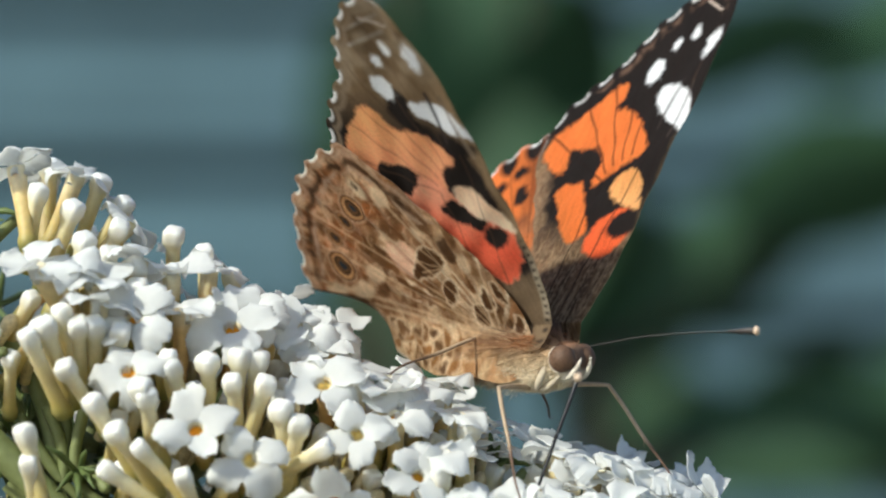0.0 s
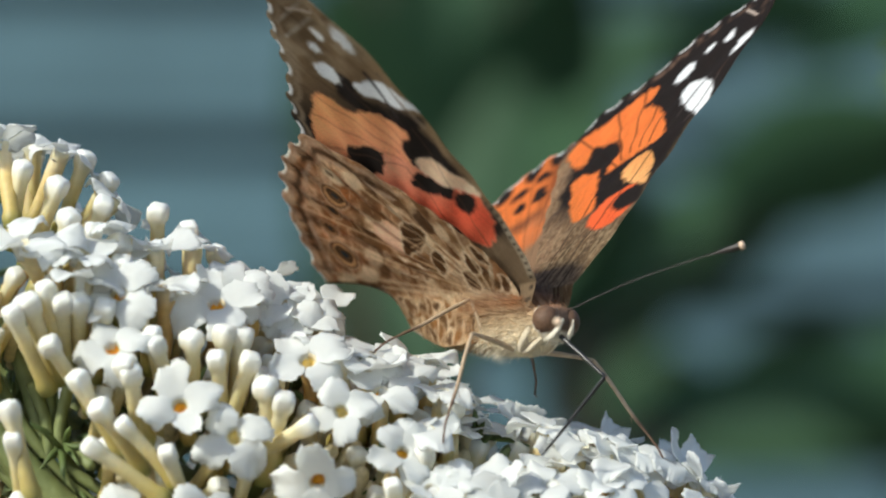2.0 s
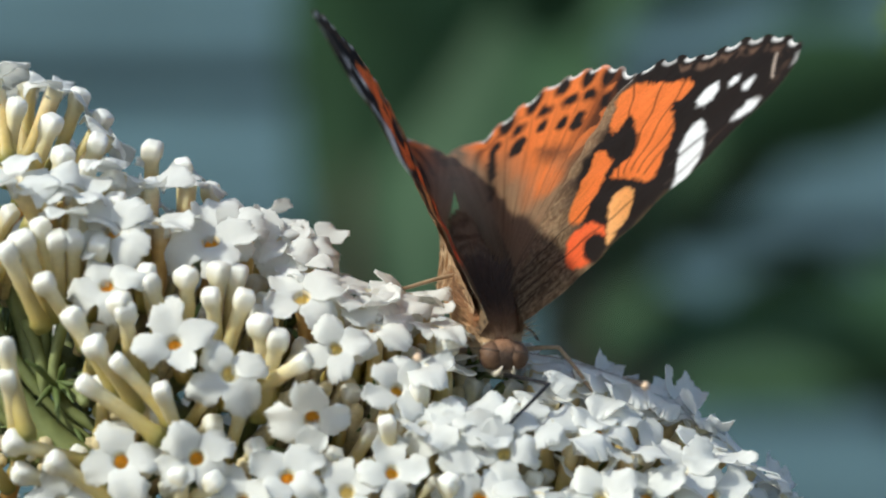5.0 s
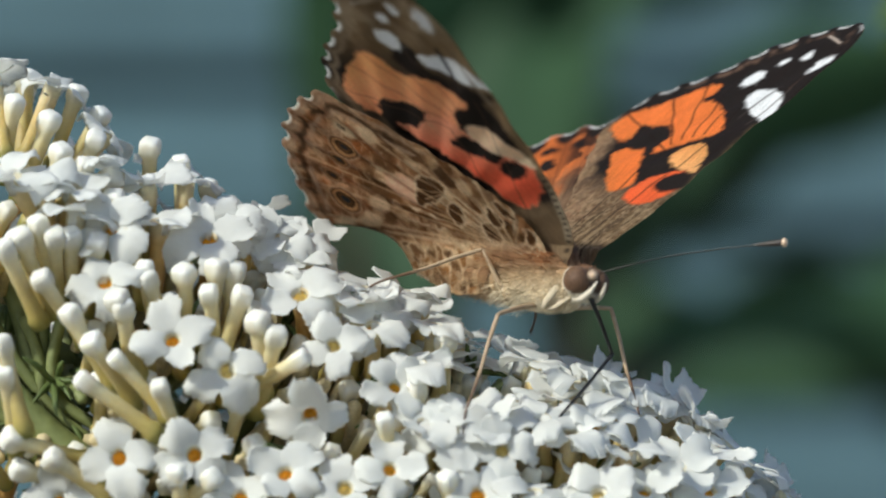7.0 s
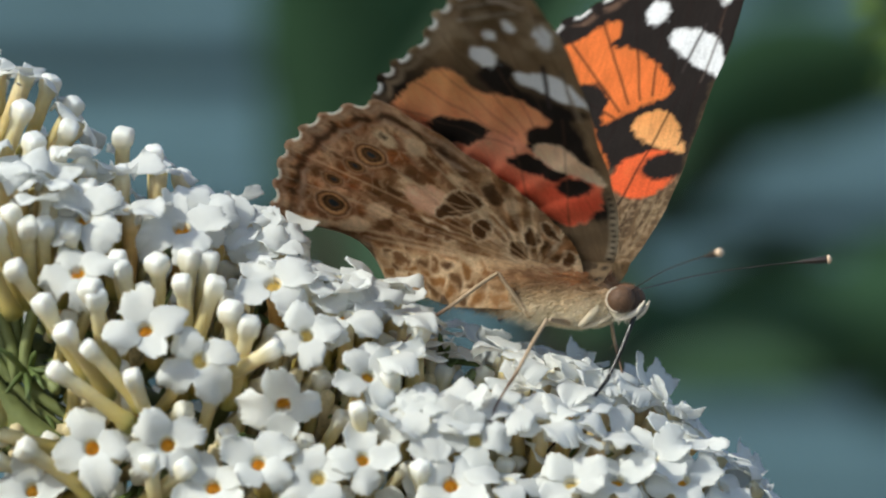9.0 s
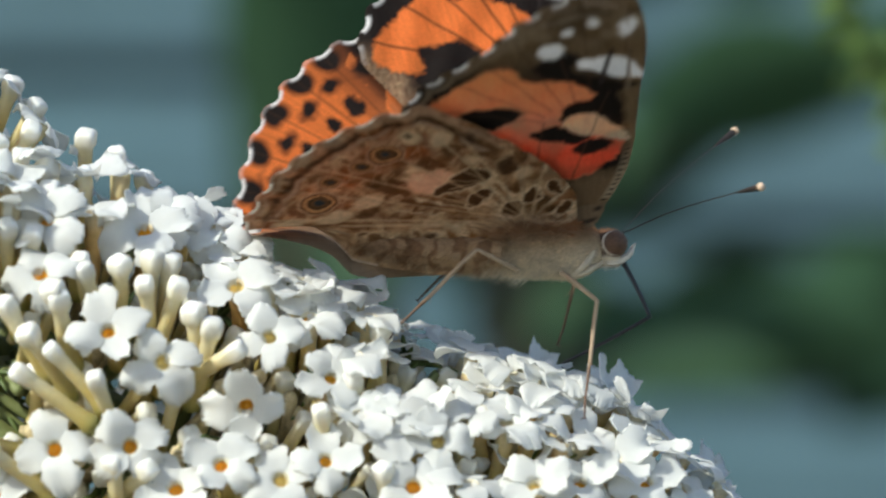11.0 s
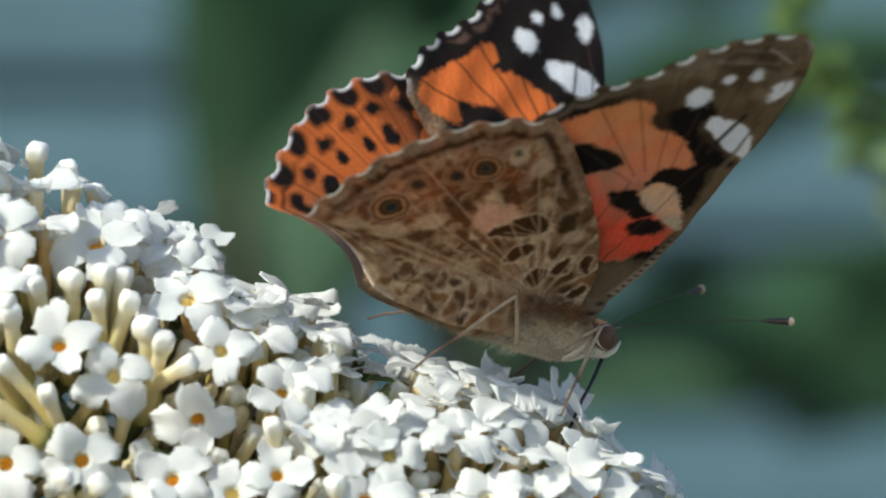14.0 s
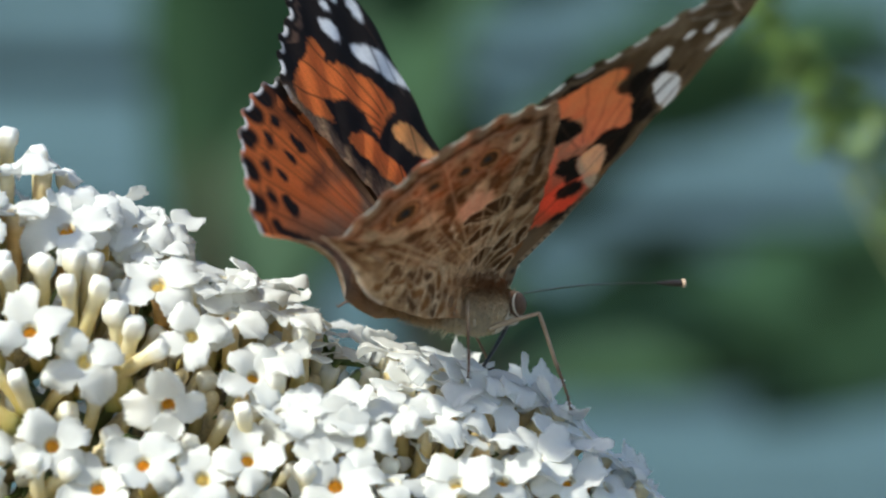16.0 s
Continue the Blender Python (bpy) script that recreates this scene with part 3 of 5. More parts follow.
RED_BASE = [(2.9, 7.4), (2.8, 9.4), (4.8, 11.1), (7.4, 11.5), (8.9, 10.6), (8.9, 8.8), (8.0, 7.3), (5.6, 6.4)]
PALE = [(3.6, 13.2), (3.7, 14.8), (5.6, 15.6), (7.2, 15.0), (8.7, 13.0), (9.2, 11.2), (7.6, 11.3), (5.7, 11.9)]
WHITE_BAR = [(4.8, 22.8), (5.4, 24.1), (8.6, 23.5), (10.2, 22.0), (10.9, 19.2), (9.7, 19.4), (7.6, 20.3), (5.9, 21.4)]
COSTAL_V = [(4.3, 16.9), (7.7, 16.8), (8.8, 13.0), (7.3, 12.3), (5.5, 14.6), (3.5, 15.2)]
ZIG_V = [(0.5, 12.8), (1.8, 13.4), (2.9, 13.6), (4.2, 12.2), (6.0, 11.3), (5.2, 10.4), (4.0, 10.2), (2.8, 11.0), (1.5, 11.2)]
DISC_V = [(-5.0, 15.0), (-1.5, 16.5), (1.2, 15.8), (2.9, 14.6), (4.5, 12.2), (8.2, 10.8), (8.0, 7.5), (5.5, 5.2), (3.0, 5.0), (0.5, 8.5), (-2.5, 12.0)]
CELL_END_V = [(-6.1, 16.9), (-4.9, 17.4), (-2.5, 17.6), (-0.4, 17.3), (-0.2, 16.4), (-1.8, 14.9), (-3.0, 14.5), (-4.6, 15.0)]
BELOW_WHITE_V = [(3.2, 25.3), (5.4, 24.4), (4.6, 22.4), (6.2, 20.4), (9.9, 18.9), (9.5, 17.9), (6.0, 18.5), (2.8, 20.9), (1.3, 22.8)]
ORANGE_V = [(-8.6, 18.5), (-7.2, 20.6), (-5.5, 22.1), (-2.1, 24.1), (-0.1, 23.2), (0.2, 21.4), (3.1, 21.0), (5.3, 19.2), (6.3, 17.6), (4.1, 16.2), (3.0, 14.9), (1.2, 14.1), (-0.1, 14.6), (0.2, 16.3), (-0.8, 17.5), (-2.4, 17.6), (-4.4, 18.2), (-6.4, 16.0)]
PALE_V = [(3.4, 13.3), (4.2, 14.9), (6.5, 14.2), (8.4, 11.8), (9.0, 10.2), (8.0, 9.9), (5.1, 11.6)]


def grain(f, o, size, seed):
    """Smooth value noise, 0 to 1, with cells of that size."""
    r = np.random.RandomState(seed)
    n = 97
    g = r.rand(n, n)
    x, y = (f / size + 300) % (n - 1), (o / size + 300) % (n - 1)
    i, j = x.astype(int), y.astype(int)
    u, v = x - i, y - j
    u, v = u * u * (3 - 2 * u), v * v * (3 - 2 * v)
    return (g[i, j] * (1 - u) + g[i + 1, j] * u) * (1 - v) + (g[i, j + 1] * (1 - u) + g[i + 1, j + 1] * u) * v


def edge_distance(f, o, poly):
    """Signed distance to a closed outline, positive inside."""
    p = np.asarray(poly, float)
    q = np.roll(p, -1, 0)
    best, inside = np.full(f.shape, 1e9), np.zeros(f.shape, bool)
    for (ax, ay), (bx, by) in zip(p, q):
        dx, dy = bx - ax, by - ay
        t = np.clip(((f - ax) * dx + (o - ay) * dy) / max(dx * dx + dy * dy, 1e-12), 0, 1)
        best = np.minimum(best, (f - ax - t * dx) ** 2 + (o - ay - t * dy) ** 2)
        if ay != by:
            inside ^= ((ay > o) != (by > o)) & (f < dx * (o - ay) / (by - ay) + ax)
    return np.where(inside, 1, -1) * np.sqrt(best)


def over(col, mask, colour):
    col += mask[:, None] * (np.array(colour) - col)


def step(d, soft=0.16):
    return np.clip(d / soft * 0.5 + 0.5, 0, 1)


def patch(f, o, poly, soft=0.2, inset=0.0):
    return step(edge_distance(f, o, spline(poly, 5, True)) - inset, soft)


def blob(f, o, at, rf, ro, tilt=0.0):
    c, s = math.cos(radians(tilt)), math.sin(radians(tilt))
    a, b = (f - at[0]) * c + (o - at[1]) * s, -(f - at[0]) * s + (o - at[1]) * c
    return step((1 - np.sqrt((a / rf) ** 2 + (b / ro) ** 2)) * min(rf, ro), 0.2)


def ray(f, o, a, b, width):
    dx, dy = b[0] - a[0], b[1] - a[1]
    t = np.clip(((f - a[0]) * dx + (o - a[1]) * dy) / (dx * dx + dy * dy), 0, 1)
    return step(width - np.hypot(f - a[0] - t * dx, o - a[1] - t * dy), 0.1)


BLACK, ORANGE, REDDISH, CREAM, WHITE, BROWN = (0.020, 0.015, 0.013), (0.76, 0.195, 0.048), (0.80, 0.135, 0.042), (0.85, 0.42, 0.16), (0.82, 0.82, 0.82), (0.29, 0.17, 0.10)
FORE_VEINS = [((1.5, 14.5), (-8.8, 19.5)), ((1.8, 15.2), (-6.6, 23.9)), ((2.5, 16.0), (-3.4, 26.3)), ((3.5, 16.5), (-0.6, 29.6)), ((4.6, 17.0), (2.6, 32.2)), ((6.0, 18.0), (5.6, 34.0)), ((8.5, 12.0), (9.6, 31.0)), ((0.0, 2.0), (1.8, 14.5)), ((3.0, 2.0), (7.6, 18.0))]


def fore_scales(f, o, rim, lit, upper):
    """Colours of the forewing. rim: distance from the outline; lit: 1 on the pale parts of the fringe."""
    wf, wo = f + 0.35 * (grain(f, o, 0.7, 3) - 0.5) + 0.3 * (grain(f, o, 0.25, 4) - 0.5), o + 0.35 * (grain(f, o, 0.7, 5) - 0.5) + 0.3 * (grain(f, o, 0.25, 6) - 0.5)
    streak = grain(f * 1.0, o * 0.12, 0.16, 8)
    col = np.tile(np.array(BLACK), (len(f), 1))
    if upper:
        basal = step(7.6 - o + 0.18 * np.abs(f - 2) + 1.2 * (grain(f, o, 1.2, 9) - 0.5), 2.5)
        basal = np.maximum(basal, step(-f - 2.2 - (o - 2) * 0.37 + 0.8 * (grain(f, o, 0.8, 2) - 0.5), 0.9) * step(17.5 - o, 2.5))
        over(col, basal, BROWN)
        over(col, basal * (streak > 0.6) * 0.4, (0.30, 0.20, 0.10))
        # the leading half is olive brown with dark and pale hair scales along the veins
        front = basal * step(f - 0.2 + 0.8 * (grain(f, o, 1.5, 110) - 0.5), 1.6)
        over(col, front * 0.85, (0.165, 0.105, 0.055))
        over(col, front * step(grain(f - 0.28 * o, o * 0.1, 0.35, 111) - 0.58, 0.1) * 0.7, (0.06, 0.038, 0.022))
        over(col, front * step(0.40 - grain(f - 0.28 * o, o * 0.12, 0.3, 112), 0.1) * 0.55, (0.40, 0.29, 0.17))
        over(col, basal * step(grain(f, o, 0.28, 113) - 0.62, 0.1) * 0.5, (0.40, 0.28, 0.17))
        over(col, basal * step(grain(f, o, 0.28, 114) - 0.64, 0.1) * 0.5, (0.08, 0.05, 0.03))
        over(col, patch(wf, wo, ORANGE_D), ORANGE)
        over(col, patch(wf, wo, ORANGE_CELL, 0.2, 0.15), ORANGE)
        over(col, patch(wf, wo, RED_BASE, 0.2, 0.12), REDDISH)
        over(col, patch(wf, wo, PALE, 0.2, 0.1), CREAM)
        over(col, patch(wf, wo, PALE, 0.2, 0.1) * step(o - 13.6, 1.5) * 0.6, (0.76, 0.29, 0.075))
        over(col, blob(wf, wo, (7.7, 9.8), 2.3, 1.3, 12), BLACK)
        over(col, blob(wf, wo, SPOTS["K2"], 2.2, 1.6, 20) * 0.95, BLACK)
        over(col, step(wf - 8.9 - 0.08 * o, 0.5) * step(20 - o, 2) * step(o - 1, 1), (0.13, 0.09, 0.05))
        vein_colour = (0.02, 0.012, 0.01)
    else:
        over(col, step(o - 23.0 + 0.25 * f + 1.2 * (grain(f, o, 1.3, 12) - 0.5), 2.5), (0.20, 0.13, 0.072))
        over(col, step(wf - 8.6, 0.6), (0.24, 0.16, 0.09))
        over(col, step(5.4 - o + 0.8 * (grain(f, o, 1.0, 13) - 0.5), 1.2), (0.22, 0.15, 0.09))
        over(col, step(-f - 1.4 - (o - 2) * 0.42, 1.2), (0.27, 0.19, 0.12))
        over(col, patch(wf, wo, BELOW_WHITE_V, 0.3), BLACK)
        over(col, patch(wf, wo, ORANGE_V), (0.85, 0.38, 0.16))
        over(col, patch(wf, wo, ORANGE_V, 0.2) * step(18.5 - o, 4) * 0.7, (0.84, 0.31, 0.20))
        over(col, patch(wf, wo, DISC_V), (0.84, 0.33, 0.20))
        over(col, patch(wf, wo, DISC_V) * step(11.8 - o, 3.0), (0.77, 0.13, 0.065))
        over(col, patch(wf, wo, CELL_END_V), BLACK)
        over(col, patch(wf, wo, COSTAL_V), BLACK)
        over(col, patch(wf, wo, ZIG_V), BLACK)
        over(col, patch(wf, wo, PALE_V), (0.76, 0.56, 0.39))
        over(col, blob(wf, wo, (5.8, 9.4), 1.75, 1.05, 10), BLACK)
        over(col, blob(wf, wo, (7.0, 6.0), 0.8, 0.4, 30), BLACK)
        over(col, step(0.85 - rim, 0.2) * step(7.0 - o, 2.5) * step(o - 0.8, 0.5) * (f > 4) * 0.75, (0.50, 0.42, 0.31))
        over(col, step(0.22 - np.abs(rim - 0.45 - 0.3 * (grain(f, o, 0.9, 14) - 0.5))) * step(9.0 - o) * (f > 4) * step(np.sin(o * 8.5 + 3 * grain(f, o, 1.5, 15)) - 0.3, 0.6) * 0.95, (0.03, 0.022, 0.018))
        apex = step(o - 26.5, 2)
        over(col, apex * ray(f, o, (7.8, 31.2), (2.2, 30.4), 0.22), (0.40, 0.34, 0.28))
        over(col, apex * ray(f, o, (8.6, 33.0), (3.0, 32.0), 0.2), (0.40, 0.34, 0.28))
        over(col, apex * step(grain(f, o, 1.3, 17) - 0.56, 0.2) * 0.6, (0.46, 0.36, 0.25))
        over(col, apex * step(grain(f, o, 1.1, 18) - 0.64, 0.2) * 0.6, (0.12, 0.08, 0.045))
        vein_colour = (0.09, 0.05, 0.03)
    for a, b in FORE_VEINS:
        over(col, ray(f, o, a, b, 0.085) * (1.0 if upper else 0.55), vein_colour)
    over(col, patch(wf, wo, WHITE_BAR, 0.2, 0.0 if upper else 0.3), WHITE)
    over(col, ray(f, o, (6.9, 19.5), (8.0, 24.5), 0.13 if upper else 0.22) * 0.9, (0.04, 0.03, 0.028))
    over(col, ray(f, o, (9.0, 18.5), (9.6, 24.0), 0.10) * 0.9, (0.08, 0.06, 0.05))
    over(col, blob(wf, wo, SPOTS["W2"], 1.2, 1.35), WHITE)
    over(col, blob(wf, wo, SPOTS["W3"], 0.75, 1.45, -12), WHITE)
    over(col, blob(wf, wo, SPOTS["S1"], 0.6, 0.7), WHITE)
    over(col, blob(wf, wo, SPOTS["S2"], 0.55, 0.75), WHITE)
    over(col, ray(f, o, (8.9, 31.6), (6.0, 32.9), 0.16) * (grain(f, o, 0.5, 7) > 0.35), (0.5, 0.4, 0.33))
    margin = (o > 17.5) & (f < 9.5)
    over(col, margin * step(0.42 - rim, 0.15) * lit * step(grain(f, o, 2.3, 71) - 0.3, 0.4), (0.78, 0.76, 0.74))
    if upper:
        over(col, margin * step(0.35 - np.abs(rim - 1.25), 0.2) * lit * 0.3 * (o > 24) * step(grain(f, o, 0.8, 19) - 0.45, 0.2), (0.42, 0.24, 0.16))
    else:
        over(col, margin * step(0.3 - np.abs(rim - 1.1), 0.2) * 0.7, (0.30, 0.22, 0.15))
    col *= ((0.80 if upper else 0.92) + 0.24 * streak + 0.16 * grain(f, o, 2.5, 11))[:, None]
    return np.clip(col, 0.003, 0.85)


def hind_scales(f, o, rim, lit, upper):
    wf, wo = f + 0.4 * (grain(f, o, 0.8, 23) - 0.5) + 0.25 * (grain(f, o, 0.25, 24) - 0.5), o + 0.4 * (grain(f, o, 0.8, 25) - 0.5) + 0.25 * (grain(f, o, 0.25, 26) - 0.5)
    ang = np.degrees(np.arctan2(o + 1.0, -f + 0.5))
    rad = np.hypot(o + 1.0, -f + 0.5)
    outer = rad + rim
    streak = grain(ang, rad * 0.25, 0.8, 28)
    col = np.tile(np.array(ORANGE), (len(f), 1))
    cells = (11, 20, 30, 40, 48.5, 58)
    if upper:
        over(col, step(11.2 - rad + 2.0 * (grain(f, o, 1.5, 27) - 0.5) + 0.10 * np.maximum(ang - 40, 0) + 0.30 * np.maximum(34 - ang, 0), 3.0), BROWN)
        over(col, step(17 - ang, 9) * step(20 - rad, 3), (0.24, 0.13, 0.07))
        over(col, step(ang - 64 + (rad - 15) * 0.4, 8), (0.12, 0.07, 0.045))
        over(col, patch(wf, wo, [(-5.6, 6.6), (-8.8, 5.6), (-10.4, 7.0), (-8.2, 8.8), (-5.4, 9.6)], 0.5) * 0.9, ORANGE)
        over(col, patch(wf, wo, [(-13.4, 7.2), (-11.0, 7.6), (-9.0, 9.0), (-8.6, 10.4), (-10.6, 9.9), (-12.6, 8.4)], 0.7) * 0.7, (0.035, 0.022, 0.018))
        over(col, patch(wf, wo, [(-6.4, 10.2), (-4.2, 8.8), (-2.6, 11.5), (-5.4, 13.2)], 1.2) * 0.8, (0.03, 0.02, 0.017))
        for (a, b, r) in OCELLI:
            over(col, blob(wf, wo, (a, b), r * 0.62, r * 0.72, 30), BLACK)
        for c in cells:
            k = math.radians(c)
            d = np.degrees(np.radians(ang - c)) / 57.3 * rad
            over(col, step(0.5 - np.sqrt((d / 1.0) ** 2 + ((rim - 3.0) / 0.7) ** 2) * 0.5 + 0.3 * (grain(f, o, 0.6, 61) - 0.5), 0.2), BLACK)
        for c in (15.5, 25, 35, 44.5, 53, 62):
            d = (ang - c) / 57.3 * rad
            over(col, step(0.7 - np.sqrt((d / 1.25) ** 2 + ((rim - 0.9) / 1.05) ** 2) * 0.7, 0.2), BLACK)
            over(col, step(0.07 - np.abs(d), 0.1) * (rad > 8) * 0.7, (0.05, 0.025, 0.015))
        over(col, step(ang - 52, 6) * step(rad - 14, 3) * (grain(f, o, 1.1, 33) > 0.42) * 0.85, BLACK)
        over(col, step(20 - ang, 6) * step(0.2 - np.abs(rim - 1.7), 0.2) * (rad > 18) * 0.8, BLACK)
        over(col, step(16 - ang, 5) * (rad > 18) * step(0.9 - rim, 0.3) * (rad > 14) * (grain(f, o, 0.9, 36) > 0.35) * 0.9, BLACK)
        over(col, step(0.33 - rim, 0.15) * (rad > 12) * step(ang - 6, 2) * (0.25 + 0.75 * lit), (0.8, 0.78, 0.76))
    else:
        # a mosaic between the veins that fan out from the base: brown cells edged in cream
        r = np.random.RandomState(41)
        fan = np.degrees(np.arctan2(wo - 0.3, 2.2 - wf))
        reach = np.hypot(wo - 0.3, 2.2 - wf)
        veins = [-75, -50, -30, -12, 4.5, 14, 24, 34, 44, 54, 64, 78, 95, 122, 150, 180]
        dark, olive, tan, cream = (0.085, 0.050, 0.026), (0.165, 0.098, 0.050), (0.30, 0.185, 0.105), (0.64, 0.52, 0.38)
        col = np.tile(np.array(tan), (len(f), 1))
        for lo_, hi_ in zip(veins, veins[1:]):
            within = (fan >= lo_) & (fan < hi_)
            side_ = np.minimum(fan - lo_, hi_ - fan) / 57.3 * reach
            cut, k = r.uniform(0.8, 1.8), r.randint(4)
            while cut < 26:
                size = r.uniform(1.3, 2.6) + 0.05 * cut
                tone_ = (olive, cream, dark, tan)[k % 4]
                k += r.choice((1, 1, 2, 3))
                d = np.minimum(np.minimum(reach - cut, cut + size - reach), side_)
                over(col, within * step(d - 0.14 - 0.12 * grain(f, o, 0.9, 42), 0.14), tone_)
                over(col, within * step(d - 0.5, 0.5) * 0.3, tuple(1.5 * c for c in tone_))
                cut += size
            edge_ = step(0.2 - side_ + 0.1 * (grain(f, o, 0.8, 46) - 0.5), 0.14) * within
            over(col, edge_ * step(14.5 - reach, 3) * (0.6 + 0.4 * grain(f, o, 1.2, 47)), (0.76, 0.68, 0.54))
        over(col, step(grain(f, o, 2.6, 49) - 0.56, 0.2) * step(reach - 5, 3) * 0.55, (0.60, 0.49, 0.35))
        over(col, step(grain(f, o, 2.2, 50) - 0.64, 0.2) * 0.6, (0.20, 0.13, 0.06))
        # warm brown band that bears the eyespots, cream behind it
        band = step(rad - 0.68 * outer + 0.8 * (grain(f, o, 1.6, 45) - 0.5), 0.8) * step(ang - 8, 4) * step(72 - ang, 6)
        over(col, band * 0.92, (0.37, 0.165, 0.075))
        over(col, band * step(grain(f, o, 1.4, 44) - 0.55, 0.2) * 0.6, (0.60, 0.46, 0.33))
        over(col, band * step(grain(f, o, 1.1, 53) - 0.62, 0.2) * 0.7, (0.14, 0.08, 0.035))
        for size, seed, c, share in ((1.5, 91, (0.52, 0.40, 0.30), 0.45), (0.9, 92, (0.17, 0.09, 0.04), 0.7), (0.7, 93, (0.64, 0.50, 0.35), 0.45), (0.45, 94, (0.20, 0.11, 0.05), 0.5)):
            over(col, step(grain(wf, wo, size, seed) - 0.60, 0.15) * step(reach - 6, 5) * share, c)
        over(col, step(o - 13.5, 2.0) * step(grain(f, o, 1.8, 95) - 0.5, 0.3) * 0.5, (0.44, 0.36, 0.29))
        for at, rf, ro, tilt, c in (((-15.2, 3.0), 2.0, 0.9, 18, cream), ((-12.6, 5.0), 1.4, 1.0, 30, cream), ((-19.0, 2.6), 1.6, 0.7, 10, cream), ((-10.6, 7.4), 1.2, 0.9, 40, olive), ((-12.2, 3.4), 1.3, 0.7, 20, olive),
                                    ((-7.6, 10.6), 0.9, 1.1, 40, olive), ((-5.7, 12.2), 0.8, 1.1, 20, olive), ((-4.4, 13.8), 0.8, 1.0, 10, dark), ((-2.4, 11.9), 0.9, 1.2, 10, olive), ((-0.5, 9.2), 0.9, 1.3, 10, dark), ((0.6, 10.7), 0.6, 0.9, 0, olive),
                                    ((-6.6, 14.2), 1.0, 1.1, 0, cream), ((-3.8, 10.6), 0.7, 0.9, 20, cream), ((1.0, 8.0), 0.7, 1.0, 0, cream)):
            over(col, blob(wf, wo, at, rf, ro, tilt) * 0.85, c)
        over(col, patch(wf, wo, [(-8.5, 6.0), (-9.1, 8.1), (-7.8, 9.2), (-5.0, 8.5), (-6.9, 5.6)], 0.3), (0.70, 0.50, 0.38))
        # dark cells with pale edges near the base
        for cell in ([(-6.7, 5.7), (-4.6, 8.6), (-2.9, 9.2), (-1.9, 7.4), (-4.8, 5.8)], [(-3.5, 2.9), (-3.3, 5.1), (-1.8, 5.9), (-2.1, 3.6)], [(-0.3, 1.4), (-0.3, 3.1), (1.0, 3.5), (1.4, 1.5)], [(1.6, 3.2), (1.4, 4.7), (2.4, 5.3), (2.8, 3.7)],
                     [(3.4, 4.7), (3.4, 6.2), (4.3, 6.0), (4.7, 4.2)], [(4.4, 1.1), (4.9, 2.8), (5.6, 2.9), (5.5, 1.4)]):
            d = edge_distance(wf, wo, spline(cell, 5, True))
            over(col, step(d + 0.2, 0.14) * 0.8, (0.72, 0.62, 0.48))
            over(col, step(d - 0.02, 0.16), (0.14, 0.085, 0.045))
            over(col, step(d - 0.35, 0.35) * 0.6, (0.085, 0.05, 0.025))
        for at in ((-5.6, 7.4), (-4.2, 8.7), (-5.4, 6.2)):
            over(col, ray(f, o, (-2.2, 7.0), at, 0.07) * 0.7, (0.55, 0.45, 0.32))
        for (a, b), w in (((-23, 3.6), .15), ((-14.7, 1.5), .2), ((-21.5, 8.6), .1), ((-19.5, 12.4), .1), ((-15.5, 16.6), .1), ((-9.3, 17.9), .12), ((-5.6, 15.8), .12), ((2.7, 7.3), .12)):
            over(col, ray(f, o, (2.2, 0.3), (a, b), w) * 0.65, (0.56, 0.46, 0.33))
        # the fold beside the abdomen: cream with brown squares in dark outlines
        fold = step(0.5 - o + 0.3 * (grain(f, o, 1.0, 48) - 0.5), 0.4) * step(f + 14.0, 1.5) * step(3.2 - f, 1.5)
        over(col, fold * 0.8, (0.56, 0.45, 0.31))
        vf, vo = wf + 0.9 * (grain(f, o, 0.9, 56) - 0.5), wo + 0.9 * (grain(f, o, 0.9, 57) - 0.5)
        for k in range(12):
            for j in range(3):
                a, b = -12.4 + 1.5 * k + 0.5 * (j % 2) + r.uniform(-.25, .25), -0.1 - 1.05 * j + r.uniform(-.2, .2)
                ra, rb = r.uniform(.45, .75), r.uniform(.35, .55)
                tone_ = (dark, olive, (0.26, 0.14, 0.055))[r.randint(3)]
                over(col, blob(vf, vo, (a, b), ra + 0.22, rb + 0.2, 15) * 0.7, (0.70, 0.60, 0.45))
                over(col, blob(vf, vo, (a, b), ra, rb, 15) * 0.9, tone_)
        over(col, fold * step(grain(f, o, 0.7, 58) - 0.55, 0.2) * 0.45, (0.20, 0.125, 0.06))
        # buff base of the wing, tawny between its veins
        over(col, step(0.2 - o + 0.5 * (grain(f, o, 1.2, 101) - 0.5), 0.9) * step(f + 1.8, 1.5) * 0.6, (0.52, 0.41, 0.27))
        over(col, step(0.4 - o, 1.2) * step(f + 2.5, 1.5) * step(grain(fan, reach * 0.15, 9.0, 102) - 0.55, 0.2) * 0.4, (0.38, 0.18, 0.07))
        over(col, blob(wf, wo, (-9.4, 14.8), 0.9, 1.2, 30), (0.62, 0.52, 0.38))
        over(col, blob(wf, wo, (-9.6, 15.0), 0.4, 0.4), (0.05, 0.04, 0.03))
        over(col, step(rad - 12, 2) * step(grain(ang, rad, 0.9, 54) - 0.55, 0.15) * step(0.12 - np.abs(np.sin(rad * 1.6 + 5 * grain(f, o, 2.5, 55))), 0.1) * 0.35, (0.62, 0.52, 0.40))
